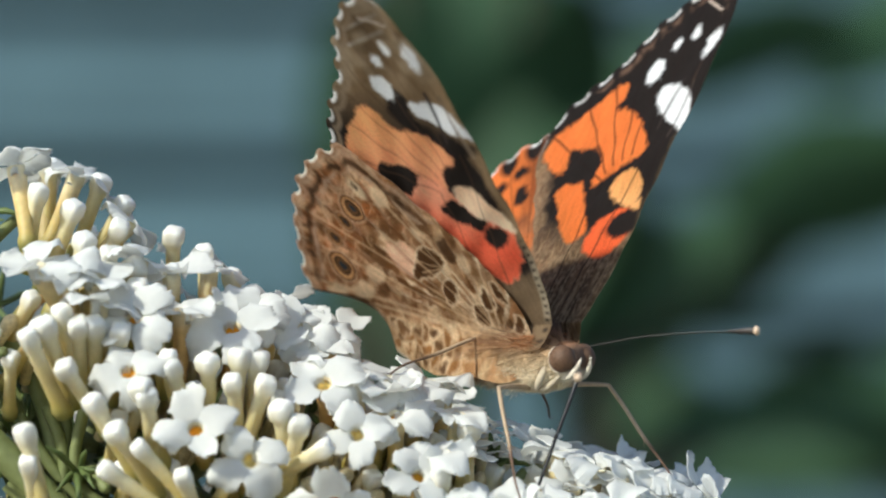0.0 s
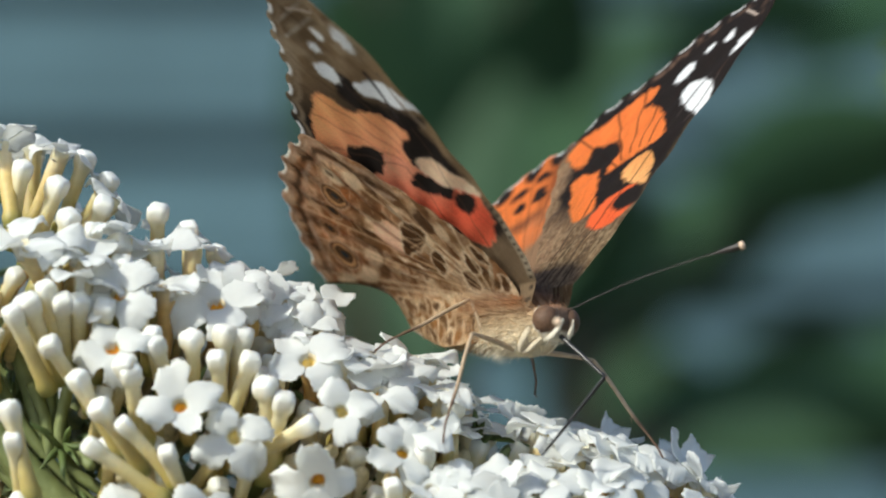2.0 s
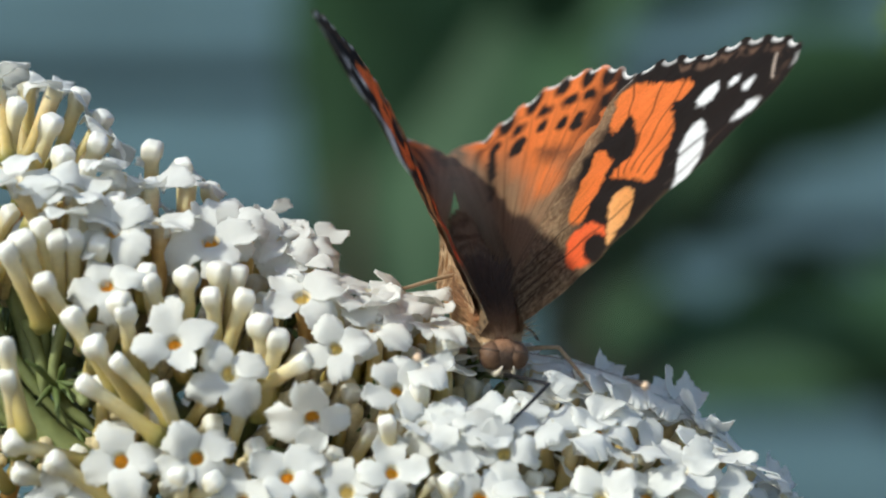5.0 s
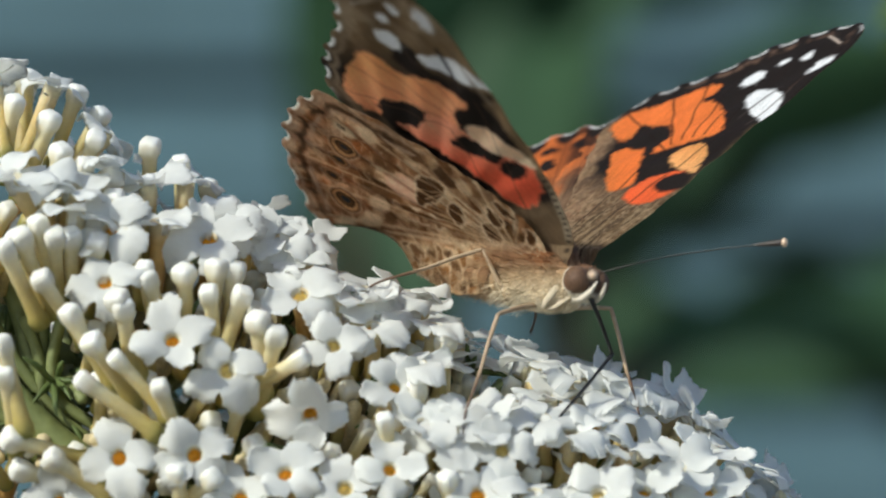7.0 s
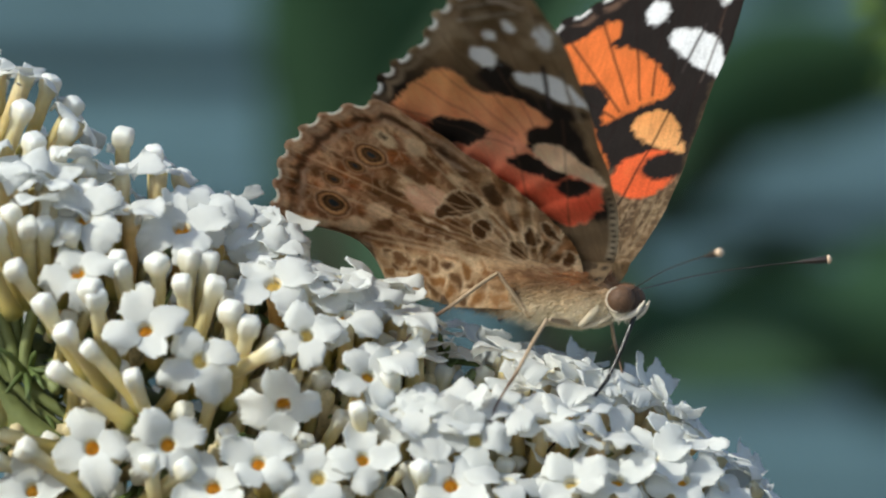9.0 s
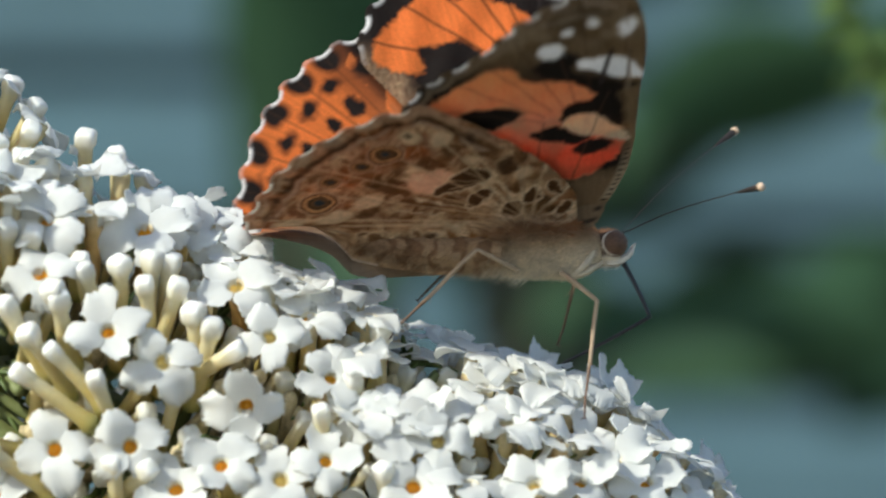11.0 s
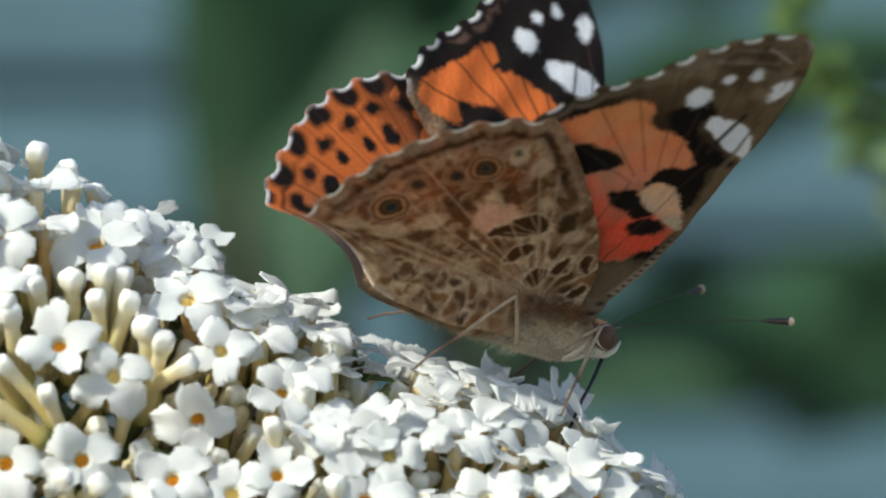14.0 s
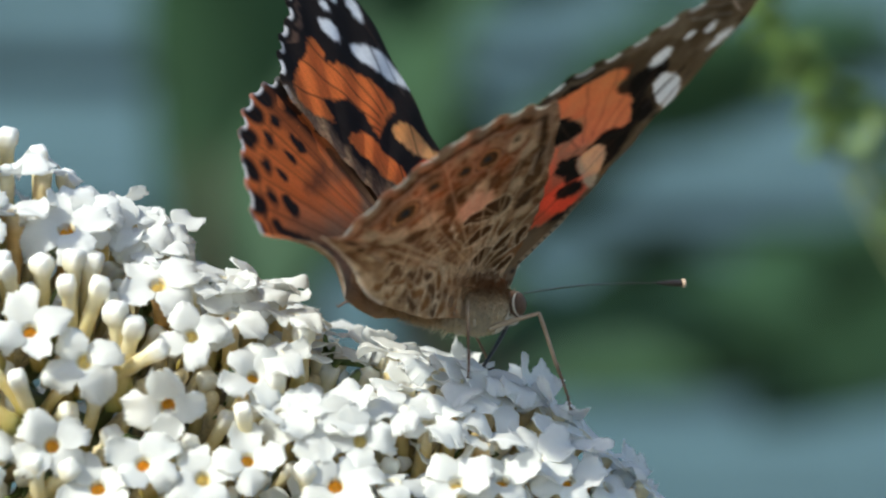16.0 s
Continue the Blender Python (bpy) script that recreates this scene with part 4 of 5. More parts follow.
        for (a, b, rr) in OCELLI:
            d = np.hypot((wf - a + f - a) / 2, (wo - b + o - b) / 2)
            for k, c in ((1.10, (0.50, 0.38, 0.27)), (0.98, (0.10, 0.055, 0.03)), (0.84, (0.52, 0.34, 0.19)), (0.64, (0.04, 0.028, 0.02)), (0.50, (0.20, 0.12, 0.06)), (0.30, (0.05, 0.07, 0.09))):
                over(col, step(rr * k - d, 0.14), c)
        over(col, step(0.28 - np.abs(rim - 2.1 - 0.35 * lit), 0.2) * (ang > 4) * (rad > 13) * 0.9 * step(grain(f, o, 1.1, 51) - 0.4, 0.25), (0.42, 0.34, 0.27))
        over(col, step(0.35 - np.abs(rim - 1.5 - 0.3 * lit), 0.2) * (ang > 4) * (rad > 13) * 0.85 * step(grain(f, o, 0.9, 52) - 0.35, 0.25), (0.075, 0.05, 0.03))
        over(col, step(0.25 - np.abs(rim - 0.8), 0.2) * (ang > 4) * (rad > 13) * 0.6, (0.45, 0.36, 0.28))
        over(col, step(0.32 - rim, 0.15) * (rad > 12) * step(64 - ang, 4) * (0.25 + 0.7 * lit), (0.78, 0.75, 0.7))
    if upper:
        over(col, step(0.6 - o, 1.0) * 0.8, (0.40, 0.31, 0.22))
        over(col, step(13.5 - rad, 4) * step(grain(ang, rad * 0.1, 0.6, 62) - 0.5, 0.3) * 0.45, (0.36, 0.23, 0.13))
    if not upper:
        grey = col.mean(1)[:, None]
        col = np.maximum(grey + (col - grey) * 1.16, 0.003) * np.clip(grey / 0.27, 0.3, 2.2) ** 0.25
        pale = np.clip((grey - 0.22) / 0.3, 0, 1)
        col = col * ((1 - pale) * np.array((1.10, 0.90, 0.79)) + pale * np.array((1.03, 0.95, 0.87)))
    col *= ((0.78 if upper else 0.68) + 0.24 * streak + 0.16 * grain(f, o, 2.2, 31) + (0 if upper else 0.22) * grain(f, o, 0.4, 96))[:, None]
    return np.clip(col, 0.003, 0.85)


def wing(name, edge, outer, paint, mirror, parent, label, camber, lift):
    """A wing of two scale-covered sheets with veins standing proud, cut to a scalloped outline."""
    line = spline(edge, 24, True)
    i0, i1 = outer[0] * 24, outer[1] * 24
    seg = np.hypot(*np.diff(line, axis=0, append=line[:1]).T)
    run = np.cumsum(seg)
    phase = np.zeros(len(line))
    total = run[i1] - run[i0]
    waves = round(total / 3.0)
    for i in range(i0, i1):
        phase[i] = (run[i] - run[i0]) / total * waves * 2 * math.pi
        d = line[(i + 2) % len(line)] - line[i - 2]
        nrm = np.array([d[1], -d[0]]) / max(np.hypot(*d), 1e-9)
        line[i] = line[i] + nrm * 0.30 * math.sin(phase[i]) * (1 + 0.35 * math.sin(phase[i] * 0.31 + 1))
    cell = 0.14
    lo, hi = line.min(0) - cell, line.max(0) + cell
    nx, ny = int((hi[0] - lo[0]) / cell) + 2, int((hi[1] - lo[1]) / cell) + 2
    gx, gy = np.meshgrid(lo[0] + np.arange(nx) * cell, lo[1] + np.arange(ny) * cell, indexing="ij")
    f, o = gx.ravel(), gy.ravel()
    d = edge_distance(f, o, line[::3])
    keep = d.reshape(nx, ny) > -0.5 * cell
    quads = keep[:-1, :-1] & keep[1:, :-1] & keep[1:, 1:] & keep[:-1, 1:]
    qi, qj = np.nonzero(quads)
    corner = np.stack([qi * ny + qj, (qi + 1) * ny + qj, (qi + 1) * ny + qj + 1, qi * ny + qj + 1], 1)
    used = np.unique(corner)
    renum = np.full(nx * ny, -1)
    renum[used] = np.arange(len(used))
    corner = renum[corner]
    f, o, d = f[used], o[used], d[used]
    near = np.nonzero(d < cell)[0]
    for k in near:
        q = (line[:, 0] - f[k]) ** 2 + (line[:, 1] - o[k]) ** 2
        j = int(np.argmin(q))
        if d[k] < 0.45 * cell:
            f[k], o[k], d[k] = line[j, 0], line[j, 1], 0
    lit = np.zeros(len(f))
    fringe = np.nonzero(d < 3.2)[0]
    for c in np.array_split(fringe, 20):
        q = (line[None, :, 0] - f[c, None]) ** 2 + (line[None, :, 1] - o[c, None]) ** 2
        lit[c] = np.clip(-np.sin(phase[np.argmin(q, 1)]) * 2.5 + 0.4, 0, 1)
    rim = np.maximum(d, 0)
    z = camber * (o / 30.0) * (1 - o / 34.0) * 4 + lift - (np.interp(f, [-16.5, -12.0, -6.0], [0.0, 0.12, 0.38]) * (0.8 - o + np.sqrt((0.8 - o) ** 2 + 0.6)) if outer is HIND_OUTER else 0.9 * np.maximum(0.3 - o, 0))
    ang = np.degrees(np.arctan2(o + 1.0, -f + 0.5 if outer is HIND_OUTER else f + 14.0))
    z = z + 0.10 * np.cos(ang / 9.5 * 2 * math.pi) * np.clip(o / 12, 0, 1) + 0.05 * (grain(f, o, 3.0, 77) - 0.5)
    if outer is HIND_OUTER:
        z = z + np.interp(f, [-21, -13.5], [0.9, 0.0]) * np.maximum(2.2 - o, 0) ** 1.3
    side = -1.0 if mirror else 1.0
    n = len(f)
    verts = np.zeros((2 * n, 3))
    verts[:n, 0] = verts[n:, 0] = f * MM
    verts[:n, 1] = verts[n:, 1] = o * side * MM
    thick = 0.05 * np.clip(rim / 0.3, 0.1, 1)
    verts[:n, 2], verts[n:, 2] = (z + thick) * MM, (z - thick) * MM
    up = corner if not mirror else corner[:, ::-1]
    faces = np.concatenate([up, (up + n)[:, ::-1]])
    me = bpy.data.meshes.new(name)
    me.vertices.add(2 * n)
    me.vertices.foreach_set("co", verts.ravel())
    me.loops.add(faces.size)
    me.polygons.add(len(faces))
    me.polygons.foreach_set("loop_start", np.arange(len(faces)) * 4)
    me.loops.foreach_set("vertex_index", faces.ravel().astype(np.int32))
    me.update(calc_edges=True)
    me.polygons.foreach_set("use_smooth", np.ones(len(faces), bool))
    tint = me.color_attributes.new("scales", "FLOAT_COLOR", "POINT")
    rgba = np.ones((2 * n, 4))
    rgba[:n, :3], rgba[n:, :3] = paint(f, o, rim, lit, True), paint(f, o, rim, lit, False)
    tint.data.foreach_set("color", rgba.ravel())
    me.materials.append(M_WING)
    ob = new(name, me)
    ob.parent = parent
    return tagged(ob, label)

# ---- butterfly body, in millimetres: x forward, y to its left, z up, from between the forewing hinges ----
M_FUR = material("body_fur", (0.3, 0.22, 0.14), 0.8, 700, 0.42, 0.5, 4000, gloss=0.2,
                 ramp=(-4.8, 1.4, [(0.0, (0.78, 0.69, 0.52)), (0.33, (0.70, 0.58, 0.40)), (0.54, (0.48, 0.34, 0.20)), (0.75, (0.36, 0.19, 0.095)), (0.9, (0.22, 0.115, 0.065)), (1.0, (0.11, 0.07, 0.05))]))
M_HEAD = material("head_scales", (0.2, 0.14, 0.1), 0.75, 900, 0.35, 0.5, 4000, gloss=0.2,
                  ramp=(-3.6, -0.4, [(0.0, (0.78, 0.72, 0.60)), (0.18, (0.70, 0.62, 0.48)), (0.32, (0.10, 0.065, 0.045)), (0.8, (0.11, 0.07, 0.05)), (1.0, (0.30, 0.16, 0.09))]))
M_CREAM = material("cream_scales", (0.66, 0.56, 0.41), 0.75, 1200, 0.18, 0.4, 5000, gloss=0.2)
M_PALP = material("palp_scales", (0.72, 0.65, 0.53), 0.75, 1800, 0.3, 0.5, 5000, gloss=0.2)
M_TUFT = material("rusty_tuft", (0.36, 0.15, 0.06), 0.8, 1500, 0.3, gloss=0.2)
M_BELLY = material("banded_abdomen", (0.4, 0.3, 0.2), 0.75, 700, 0.35, 0.5, 3000, gloss=0.2,
                   ramp=(-4.6, 0.6, [(0.0, (0.70, 0.60, 0.45)), (0.30, (0.46, 0.32, 0.18)), (0.65, (0.32, 0.20, 0.11)), (1.0, (0.25, 0.15, 0.085))]))
M_EYE = material("compound_eye", (0.125, 0.070, 0.042), 0.45, 900, 0.4, 0.3, 9000, gloss=0.22)
M_RING = material("pale_eye_rim", (0.64, 0.55, 0.43), 0.7, 1500, 0.15)
M_LEG = material("leg", (0.25, 0.165, 0.10), 0.55, 1500, 0.3, gloss=0.3,
                 ramp=(-11.2, 0.0, [(0.0, (0.11, 0.06, 0.04)), (0.38, (0.17, 0.10, 0.06)), (0.5, (0.40, 0.29, 0.19)), (1.0, (0.46, 0.34, 0.22))]))
M_DARK = material("dark_antenna", (0.028, 0.020, 0.016), 0.45, 2500, 0.4)
M_TIP = material("pale_tip", (0.75, 0.55, 0.38), 0.6, 2500, 0.2)
M_PROB = material("proboscis", (0.012, 0.011, 0.012), 0.3, 2500, 0.2)


def mm(points):
    return [Vector(p) * MM for p in points]


def bodied(points, radii, wide=1.0, n=4, sides=18):
    p = spline([(*q, r) for q, r in zip(points, radii)], n)
    return tube([Vector(q[:3]) * MM for q in p], [max(q[3], 0.05) * MM for q in p], sides, wide)


def hairs(spine, count, reach, seed, low=-1.0, spread=0.6, back=-0.6, high=1.0):
    """Fine tapering hairs on an ellipsoid body; spine gives (x, z, radius) stations."""
    r = random.Random(seed)
    verts, faces = [], []
    st = np.array(spine)
    for _ in range(count):
        x = r.uniform(st[:, 0].min(), st[:, 0].max())
        order = np.argsort(st[:, 0])
        z, rad = np.interp(x, st[order, 0], st[order, 1]), np.interp(x, st[order, 0], st[order, 2])
        a = r.uniform(0, 2 * math.pi)
        nrm = Vector((0, math.cos(a), math.sin(a)))
        if nrm.z < low or nrm.z > high:
            continue
        root = Vector((x, nrm.y * rad * 0.84, z + nrm.z * rad * 0.95))
        way = (nrm + Vector((back + r.uniform(-spread, spread), r.uniform(-spread, spread), r.uniform(-spread, spread)))).normalized()
        L = reach * r.uniform(0.5, 1.2)
        across = way.cross(Vector((r.uniform(-1, 1), r.uniform(-1, 1), r.uniform(-1, 1)))).normalized() * 0.03
        k = len(verts)
        mid, tip = root + way * L * 0.6 + nrm * -0.05 * L, root + way * L + Vector((-0.15 * L, 0, -0.1 * L))
        verts += [(root + across) * MM, (root - across) * MM, (mid - across * 0.7) * MM, (mid + across * 0.7) * MM, tip * MM]
        faces += [(k, k + 1, k + 2, k + 3), (k + 3, k + 2, k + 4)]
    return verts, faces


butterfly = tagged(new("butterfly"), "orange, black and white painted lady butterfly feeding on white flowers", "butterfly")
THORAX = [(-4.2, -1.1, 1.6), (-2.5, -1.2, 2.2), (0.0, -1.45, 2.6), (3.0, -1.75, 2.6), (5.0, -1.95, 2.1), (6.0, -2.0, 1.5)]
v, f = bodied([(x, 0, z) for x, z, r in THORAX], [r for x, z, r in THORAX], 0.88)
thorax = lay("thorax", v, f, M_FUR, butterfly)
v, f = hairs(THORAX, 26000, 0.6, 3, spread=0.35, back=-1.1)
lay("fur", v, f, M_FUR, thorax, "soft buff fur")
v, f = hairs([(x, z, r) for x, z, r in THORAX if x < 2], 1600, 1.5, 13, high=-0.35, spread=0.3, back=-1.3)
lay("fur", v, f, M_FUR, thorax, "fringe of long cream hair under the chest")
for s in (1, -1):
    r_ = random.Random(21)
    pieces = []
    for k in range(160):
        root = Vector((r_.uniform(1.6, 4.4), s * r_.uniform(1.5, 2.1), r_.uniform(-0.9, 0.5)))
        tip = root + Vector((r_.uniform(-1.4, -0.2), s * r_.uniform(0.2, 0.6), r_.uniform(-0.5, 0.3)))
        pieces.append(tube(mm([root, tip]), [0.07 * MM, 0.012 * MM], 4))
    v, f = joined(pieces)
    lay("tuft", v, f, M_TUFT, thorax, "rusty tuft at the wing base")
v, f = hairs([(x, z + 0.3, r * 0.9) for x, z, r in THORAX], 5000, 3.0, 11, low=0.15, spread=0.5, back=-0.9)
lay("fur", v, f, M_FUR, thorax, "long brown hair on the back")
BELLY = [(-3.0, -1.6, 1.8), (-5.5, -1.3, 1.85), (-8.5, -0.9, 1.75), (-11.5, -0.4, 1.5), (-13.4, 0.0, 1.2), (-15.0, 0.3, 0.7), (-15.8, 0.4, 0.2)]
BANDS = M_BELLY.node_tree
wave, mixer = BANDS.nodes.new("ShaderNodeTexWave"), BANDS.nodes.new("ShaderNodeMixRGB")
wave.inputs["Scale"].default_value, wave.inputs["Distortion"].default_value, wave.inputs["Detail Scale"].default_value = 140, 9.0, 3.0
mixer.blend_type, mixer.inputs["Fac"].default_value = "MULTIPLY", 0.6
hue = [n for n in BANDS.nodes if n.type == "HUE_SAT"][0]
coords = [n for n in BANDS.nodes if n.type == "TEX_COORD"][0]
BANDS.links.new(coords.outputs["Object"], wave.inputs["Vector"])
BANDS.links.new(hue.outputs[0], mixer.inputs[1])
tone = BANDS.nodes.new("ShaderNodeValToRGB")
tone.color_ramp.elements[0].position, tone.color_ramp.elements[0].color = 0.25, (0.34, 0.20, 0.10, 1)
tone.color_ramp.elements[1].position, tone.color_ramp.elements[1].color = 0.5, (1, 1, 1, 1)
BANDS.links.new(wave.outputs["Color"], tone.inputs[0])
BANDS.links.new(tone.outputs[0], mixer.inputs[2])
BANDS.links.new(mixer.outputs[0], BANDS.nodes["Principled BSDF"].inputs["Base Color"])
belly = spline([(x, 0, z, r) for x, z, r in BELLY], 8)
radii = [max(q[3], 0.1) * (1 + 0.045 * math.sin(q[0] * 3.6)) * MM for q in belly]
v, f = tube([Vector(q[:3]) * MM for q in belly], radii, 20, 1.1)
abdomen = lay("abdomen", v, f, M_BELLY, butterfly, "cream abdomen with brown bands")
v, f = hairs(BELLY, 6000, 1.1, 5, spread=0.4, back=-1.2)
lay("fur", v, f, M_BELLY, abdomen)
v, f = bodied([(5.6, 0, -2.0), (6.5, 0, -2.0), (7.6, 0, -2.0), (8.3, 0, -2.1)], [1.0, 1.55, 1.5, 0.5], 1.05)
head = lay("head", v, f, M_HEAD, butterfly, "dark brown face, cream below")
v, f = hairs([(5.6, -2.0, 1.4), (6.5, -2.0, 1.6), (7.6, -2.0, 1.5), (8.3, -2.1, 0.6)], 900, 0.55, 7, back=0.3)
lay("fur", v, f, M_HEAD, head)
ANTENNA = []
for s in (1, -1):
    v, f = lathe([(1.24 * math.cos(a), 1.05 * math.sin(a)) for a in np.linspace(-1.5, 1.5, 14)], 22)
    eye = lay("eye", [p * MM for p in v], f, M_EYE, head, "brown compound eye")
    eye.matrix_basis = aim(Vector((7.2, 1.15 * s, -1.75)) * MM, (0.25, s, 0.1))
    # a crescent of pale scales behind and under the eye
    arc = [Vector((7.2 - 1.1 * math.cos(a), (1.74 - 0.06 * math.cos(a)) * s, -1.75 + 1.1 * math.sin(a))) * MM for a in np.linspace(-1.7, 1.5, 22)]
    v, f = tube(arc, [max(0.03, 0.12 * math.sin(math.pi * k / 21)) * MM for k in range(22)], 8)
    lay("eye_rim", v, f, M_RING, eye.parent, "pale rim of scales")
    v, f = bodied([(6.5, 0.7 * s, -3.3), (7.6, 0.8 * s, -3.3), (8.6, 0.7 * s, -2.7), (9.2, 0.5 * s, -1.8)], [0.24, 0.30, 0.24, 0.07], 0.8, sides=12)
    lay("palp", v, f, M_PALP, head, "pale furry palp")
    a = spline([(0, 0, 0), (5.8, 0, 0.45), (11.6, 0, 0.35), (17.0, 0, 0)], 8)
    n = len(a)
    v, f = tube([Vector(q) * MM for q in a], [(0.048 if k < n - 5 else 0.048 + 0.26 * math.sin((k - n + 6) / 5.0 * 2.2)) * MM for k in range(n)], 8)
    ant = lay("antenna", v, f, M_DARK, butterfly, "thin dark clubbed antenna")
    v, f = tube(mm([a[-1] - (a[-1] - a[-2]) * 0.6, a[-1], a[-1] + (a[-1] - a[-2]) * 0.35]), [0.40 * MM, 0.36 * MM, 0.1 * MM], 8)
    lay("tip", v, f, M_TIP, ant, "pale antenna tip")
    ANTENNA.append((ant, s))
    v, f = bodied([(5.7, 1.2 * s, -1.5), (5.1, 1.6 * s, -2.6), (4.2, 1.65 * s, -3.6), (3.3, 1.3 * s, -4.2)], [0.12, 0.32, 0.30, 0.18], 0.6, sides=12)
    foreleg = lay("foreleg", v, f, M_CREAM, butterfly, "short furry folded foreleg")
    v, f = bodied([(3.3, 1.0 * s, -4.3), (4.5, 1.0 * s, -4.0), (5.5, 0.9 * s, -3.5), (6.2, 0.7 * s, -3.1)], [0.18, 0.28, 0.28, 0.12], 0.6, sides=12)
    lay("shin", v, f, M_CREAM, foreleg)

fore_l = wing("forewing", FORE_EDGE, FORE_OUTER, fore_scales, False, butterfly, "orange and black forewing with white tip spots", 0.5, 0.10)
fore_r = wing("forewing", FORE_EDGE, FORE_OUTER, fore_scales, True, butterfly, "orange and black forewing with white tip spots", 0.5, 0.10)
hind_l = wing("hindwing", HIND_EDGE, HIND_OUTER, hind_scales, False, butterfly, "orange hindwing, mottled brown with eyespots beneath", 0.35, -0.25)
hind_r = wing("hindwing", HIND_EDGE, HIND_OUTER, hind_scales, True, butterfly, "orange hindwing, mottled brown with eyespots beneath", 0.35, -0.25)


THIGH, SHIN = 5.0, 11.2


def thigh():
    """The upper leg, from the hip at the origin to the knee at -z."""
    v, f = bodied([(0, 0, 0), (0.12, 0, -1.6), (0.1, 0, -3.6), (0, 0, -THIGH)], [0.24, 0.25, 0.20, 0.17], 1.0, sides=10)
    return lay("thigh", v, f, M_LEG, butterfly, "tan scaled thigh")


def shin():
    """The lower leg with its jointed, spurred foot, from the knee at the origin down to -z."""
    pts = spline([(0, 0, 0), (0.12, 0, -2.5), (0.1, 0, -5.6), (0.25, 0, -8.0), (0.3, 0, -9.8), (0.0, 0, -SHIN)], 5)
    rad = np.interp(np.linspace(0, 1, len(pts)), [0, 0.1, 0.4, 0.52, 0.6, 1], [0.17, 0.19, 0.17, 0.15, 0.11, 0.085])
    pieces = [tube([Vector(p) * MM for p in pts], [r * MM for r in rad], 10)]
    for k in range(8, len(pts) - 1, 2):
        for s in (1, -1):
            pieces.append(tube([Vector(pts[k]) * MM, Vector((pts[k][0] + 0.10 * s, 0.22 * s, pts[k][2] - 0.4)) * MM], [0.04 * MM, 0.012 * MM], 4))
    for s in (1, -1):
        pieces.append(tube(mm([(0.12, 0, -5.7), (0.3 * s, 0.3, -6.5)]), [0.06 * MM, 0.015 * MM], 5))
        pieces.append(tube(mm([(0, 0, -SHIN), (0.25, 0.3 * s, -SHIN - 0.25)]), [0.07 * MM, 0.02 * MM], 4))
    v, f = joined(pieces)
    return lay("shin", v, f, M_LEG, butterfly, "slender tan shin with a dark jointed foot")


LEGS = [(thigh(), shin(), (2.2, -1.3, -4.0)), (thigh(), shin(), (-1.6, -1.3, -3.6)), (thigh(), shin(), (2.2, 1.3, -4.0)), (thigh(), shin(), (-1.6, 1.3, -3.6))]
SIP, DIP = 6.0, 8.8
v, f = bodied([(0, 0, 0), (0.1, 0, -2.0), (0.1, 0, -4.0), (0, 0, -SIP)], [0.22, 0.20, 0.18, 0.16], 1.0, sides=8)
upper_tongue = lay("proboscis", v, f, M_PROB, butterfly, "thin black uncoiled proboscis")
v, f = bodied([(0, 0, 0.05), (0.12, 0, -3.0), (0.12, 0, -6.0), (0, 0, -DIP)], [0.17, 0.16, 0.14, 0.10], 1.0, sides=8)
lower_tongue = lay("proboscis", v, f, M_PROB, butterfly, "thin black lower half of the proboscis")
# where the feet and the proboscis stand: seconds, place over the view straight ahead, millimetres behind its plane
FOOT_FRONT_NEAR = [(0, 880, 725, -15), (1, 765, 665, -15), (2, 771, 668, -15), (3, 737, 742, -16), (4.5, 735, 735, -16), (7, 820, 765, -16), (8.5, 831, 756, -16), (11, 1148, 755, -11), (12, 1167, 700, -9), (14.5, 1199, 733, -10), (16, 1261, 742, -8)]
FOOT_HIND_NEAR = [(0, 649, 505, -7), (7, 645, 515, -7), (8.5, 737, 618, -9), (11, 803, 615, -9), (12, 817, 616, -9), (14.5, 959, 653, -10), (16, 1080, 680, -10)]
FOOT_FRONT_FAR = [(0, 1154, 707, -6), (2.5, 1166, 706, -6), (4, 1060, 744, -10), (4.5, 1110, 762, -10), (7, 1130, 755, -9), (8.5, 1151, 731, -8), (11, 1100, 625, 4), (16, 1120, 670, 5)]
FOOT_HIND_FAR = [(0, 930, 580, 5), (8.5, 940, 590, 5), (11, 853, 548, 6), (16, 850, 560, 6)]
DRINK = [(0, 929, 652, -10), (1, 928, 660, -10), (1.5, 945, 660, -10), (2, 926, 714, -12), (2.5, 916, 735, -13), (3.5, 916, 740, -13), (4, 842, 724, -14), (4.5, 840, 722, -14), (7, 975, 755, -13),
         (8, 1043, 741, -11), (8.5, 1039, 736, -11), (11, 1153, 635, -3), (11.5, 1130, 645, -3), (12, 1122, 655, -3), (12.5, 1125, 655, -3), (13, 1268, 652, -3), (13.5, 1228, 702, -3), (14.5, 1229, 698, -4), (16, 1111, 657, 0)]
# where the proboscis bends: seconds, place, millimetres behind, and how much of the bend it takes
ELBOW = [(0, 1036, 532, -13, 0), (1.5, 1036, 532, -13, 0), (2, 1036, 532, -13, 1), (2.5, 1036, 532, -13, 0), (6.8, 1085, 632, -9, 1), (7, 1085, 632, -9, 1), (7.5, 1085, 632, -9, 0), (8.7, 1253, 555, -3, 0), (10.8, 1253, 555, -3, 1),
         (11.2, 1253, 555, -3, 1), (11.5, 1261, 649, -3, 0), (12.5, 1300, 575, -3, 0), (13, 1304, 571, -3, 1), (13.3, 1261, 649, -3, 1), (13.5, 1261, 649, -3, 1), (14, 1261, 649, -3, 0), (16, 1261, 649, -3, 0)]

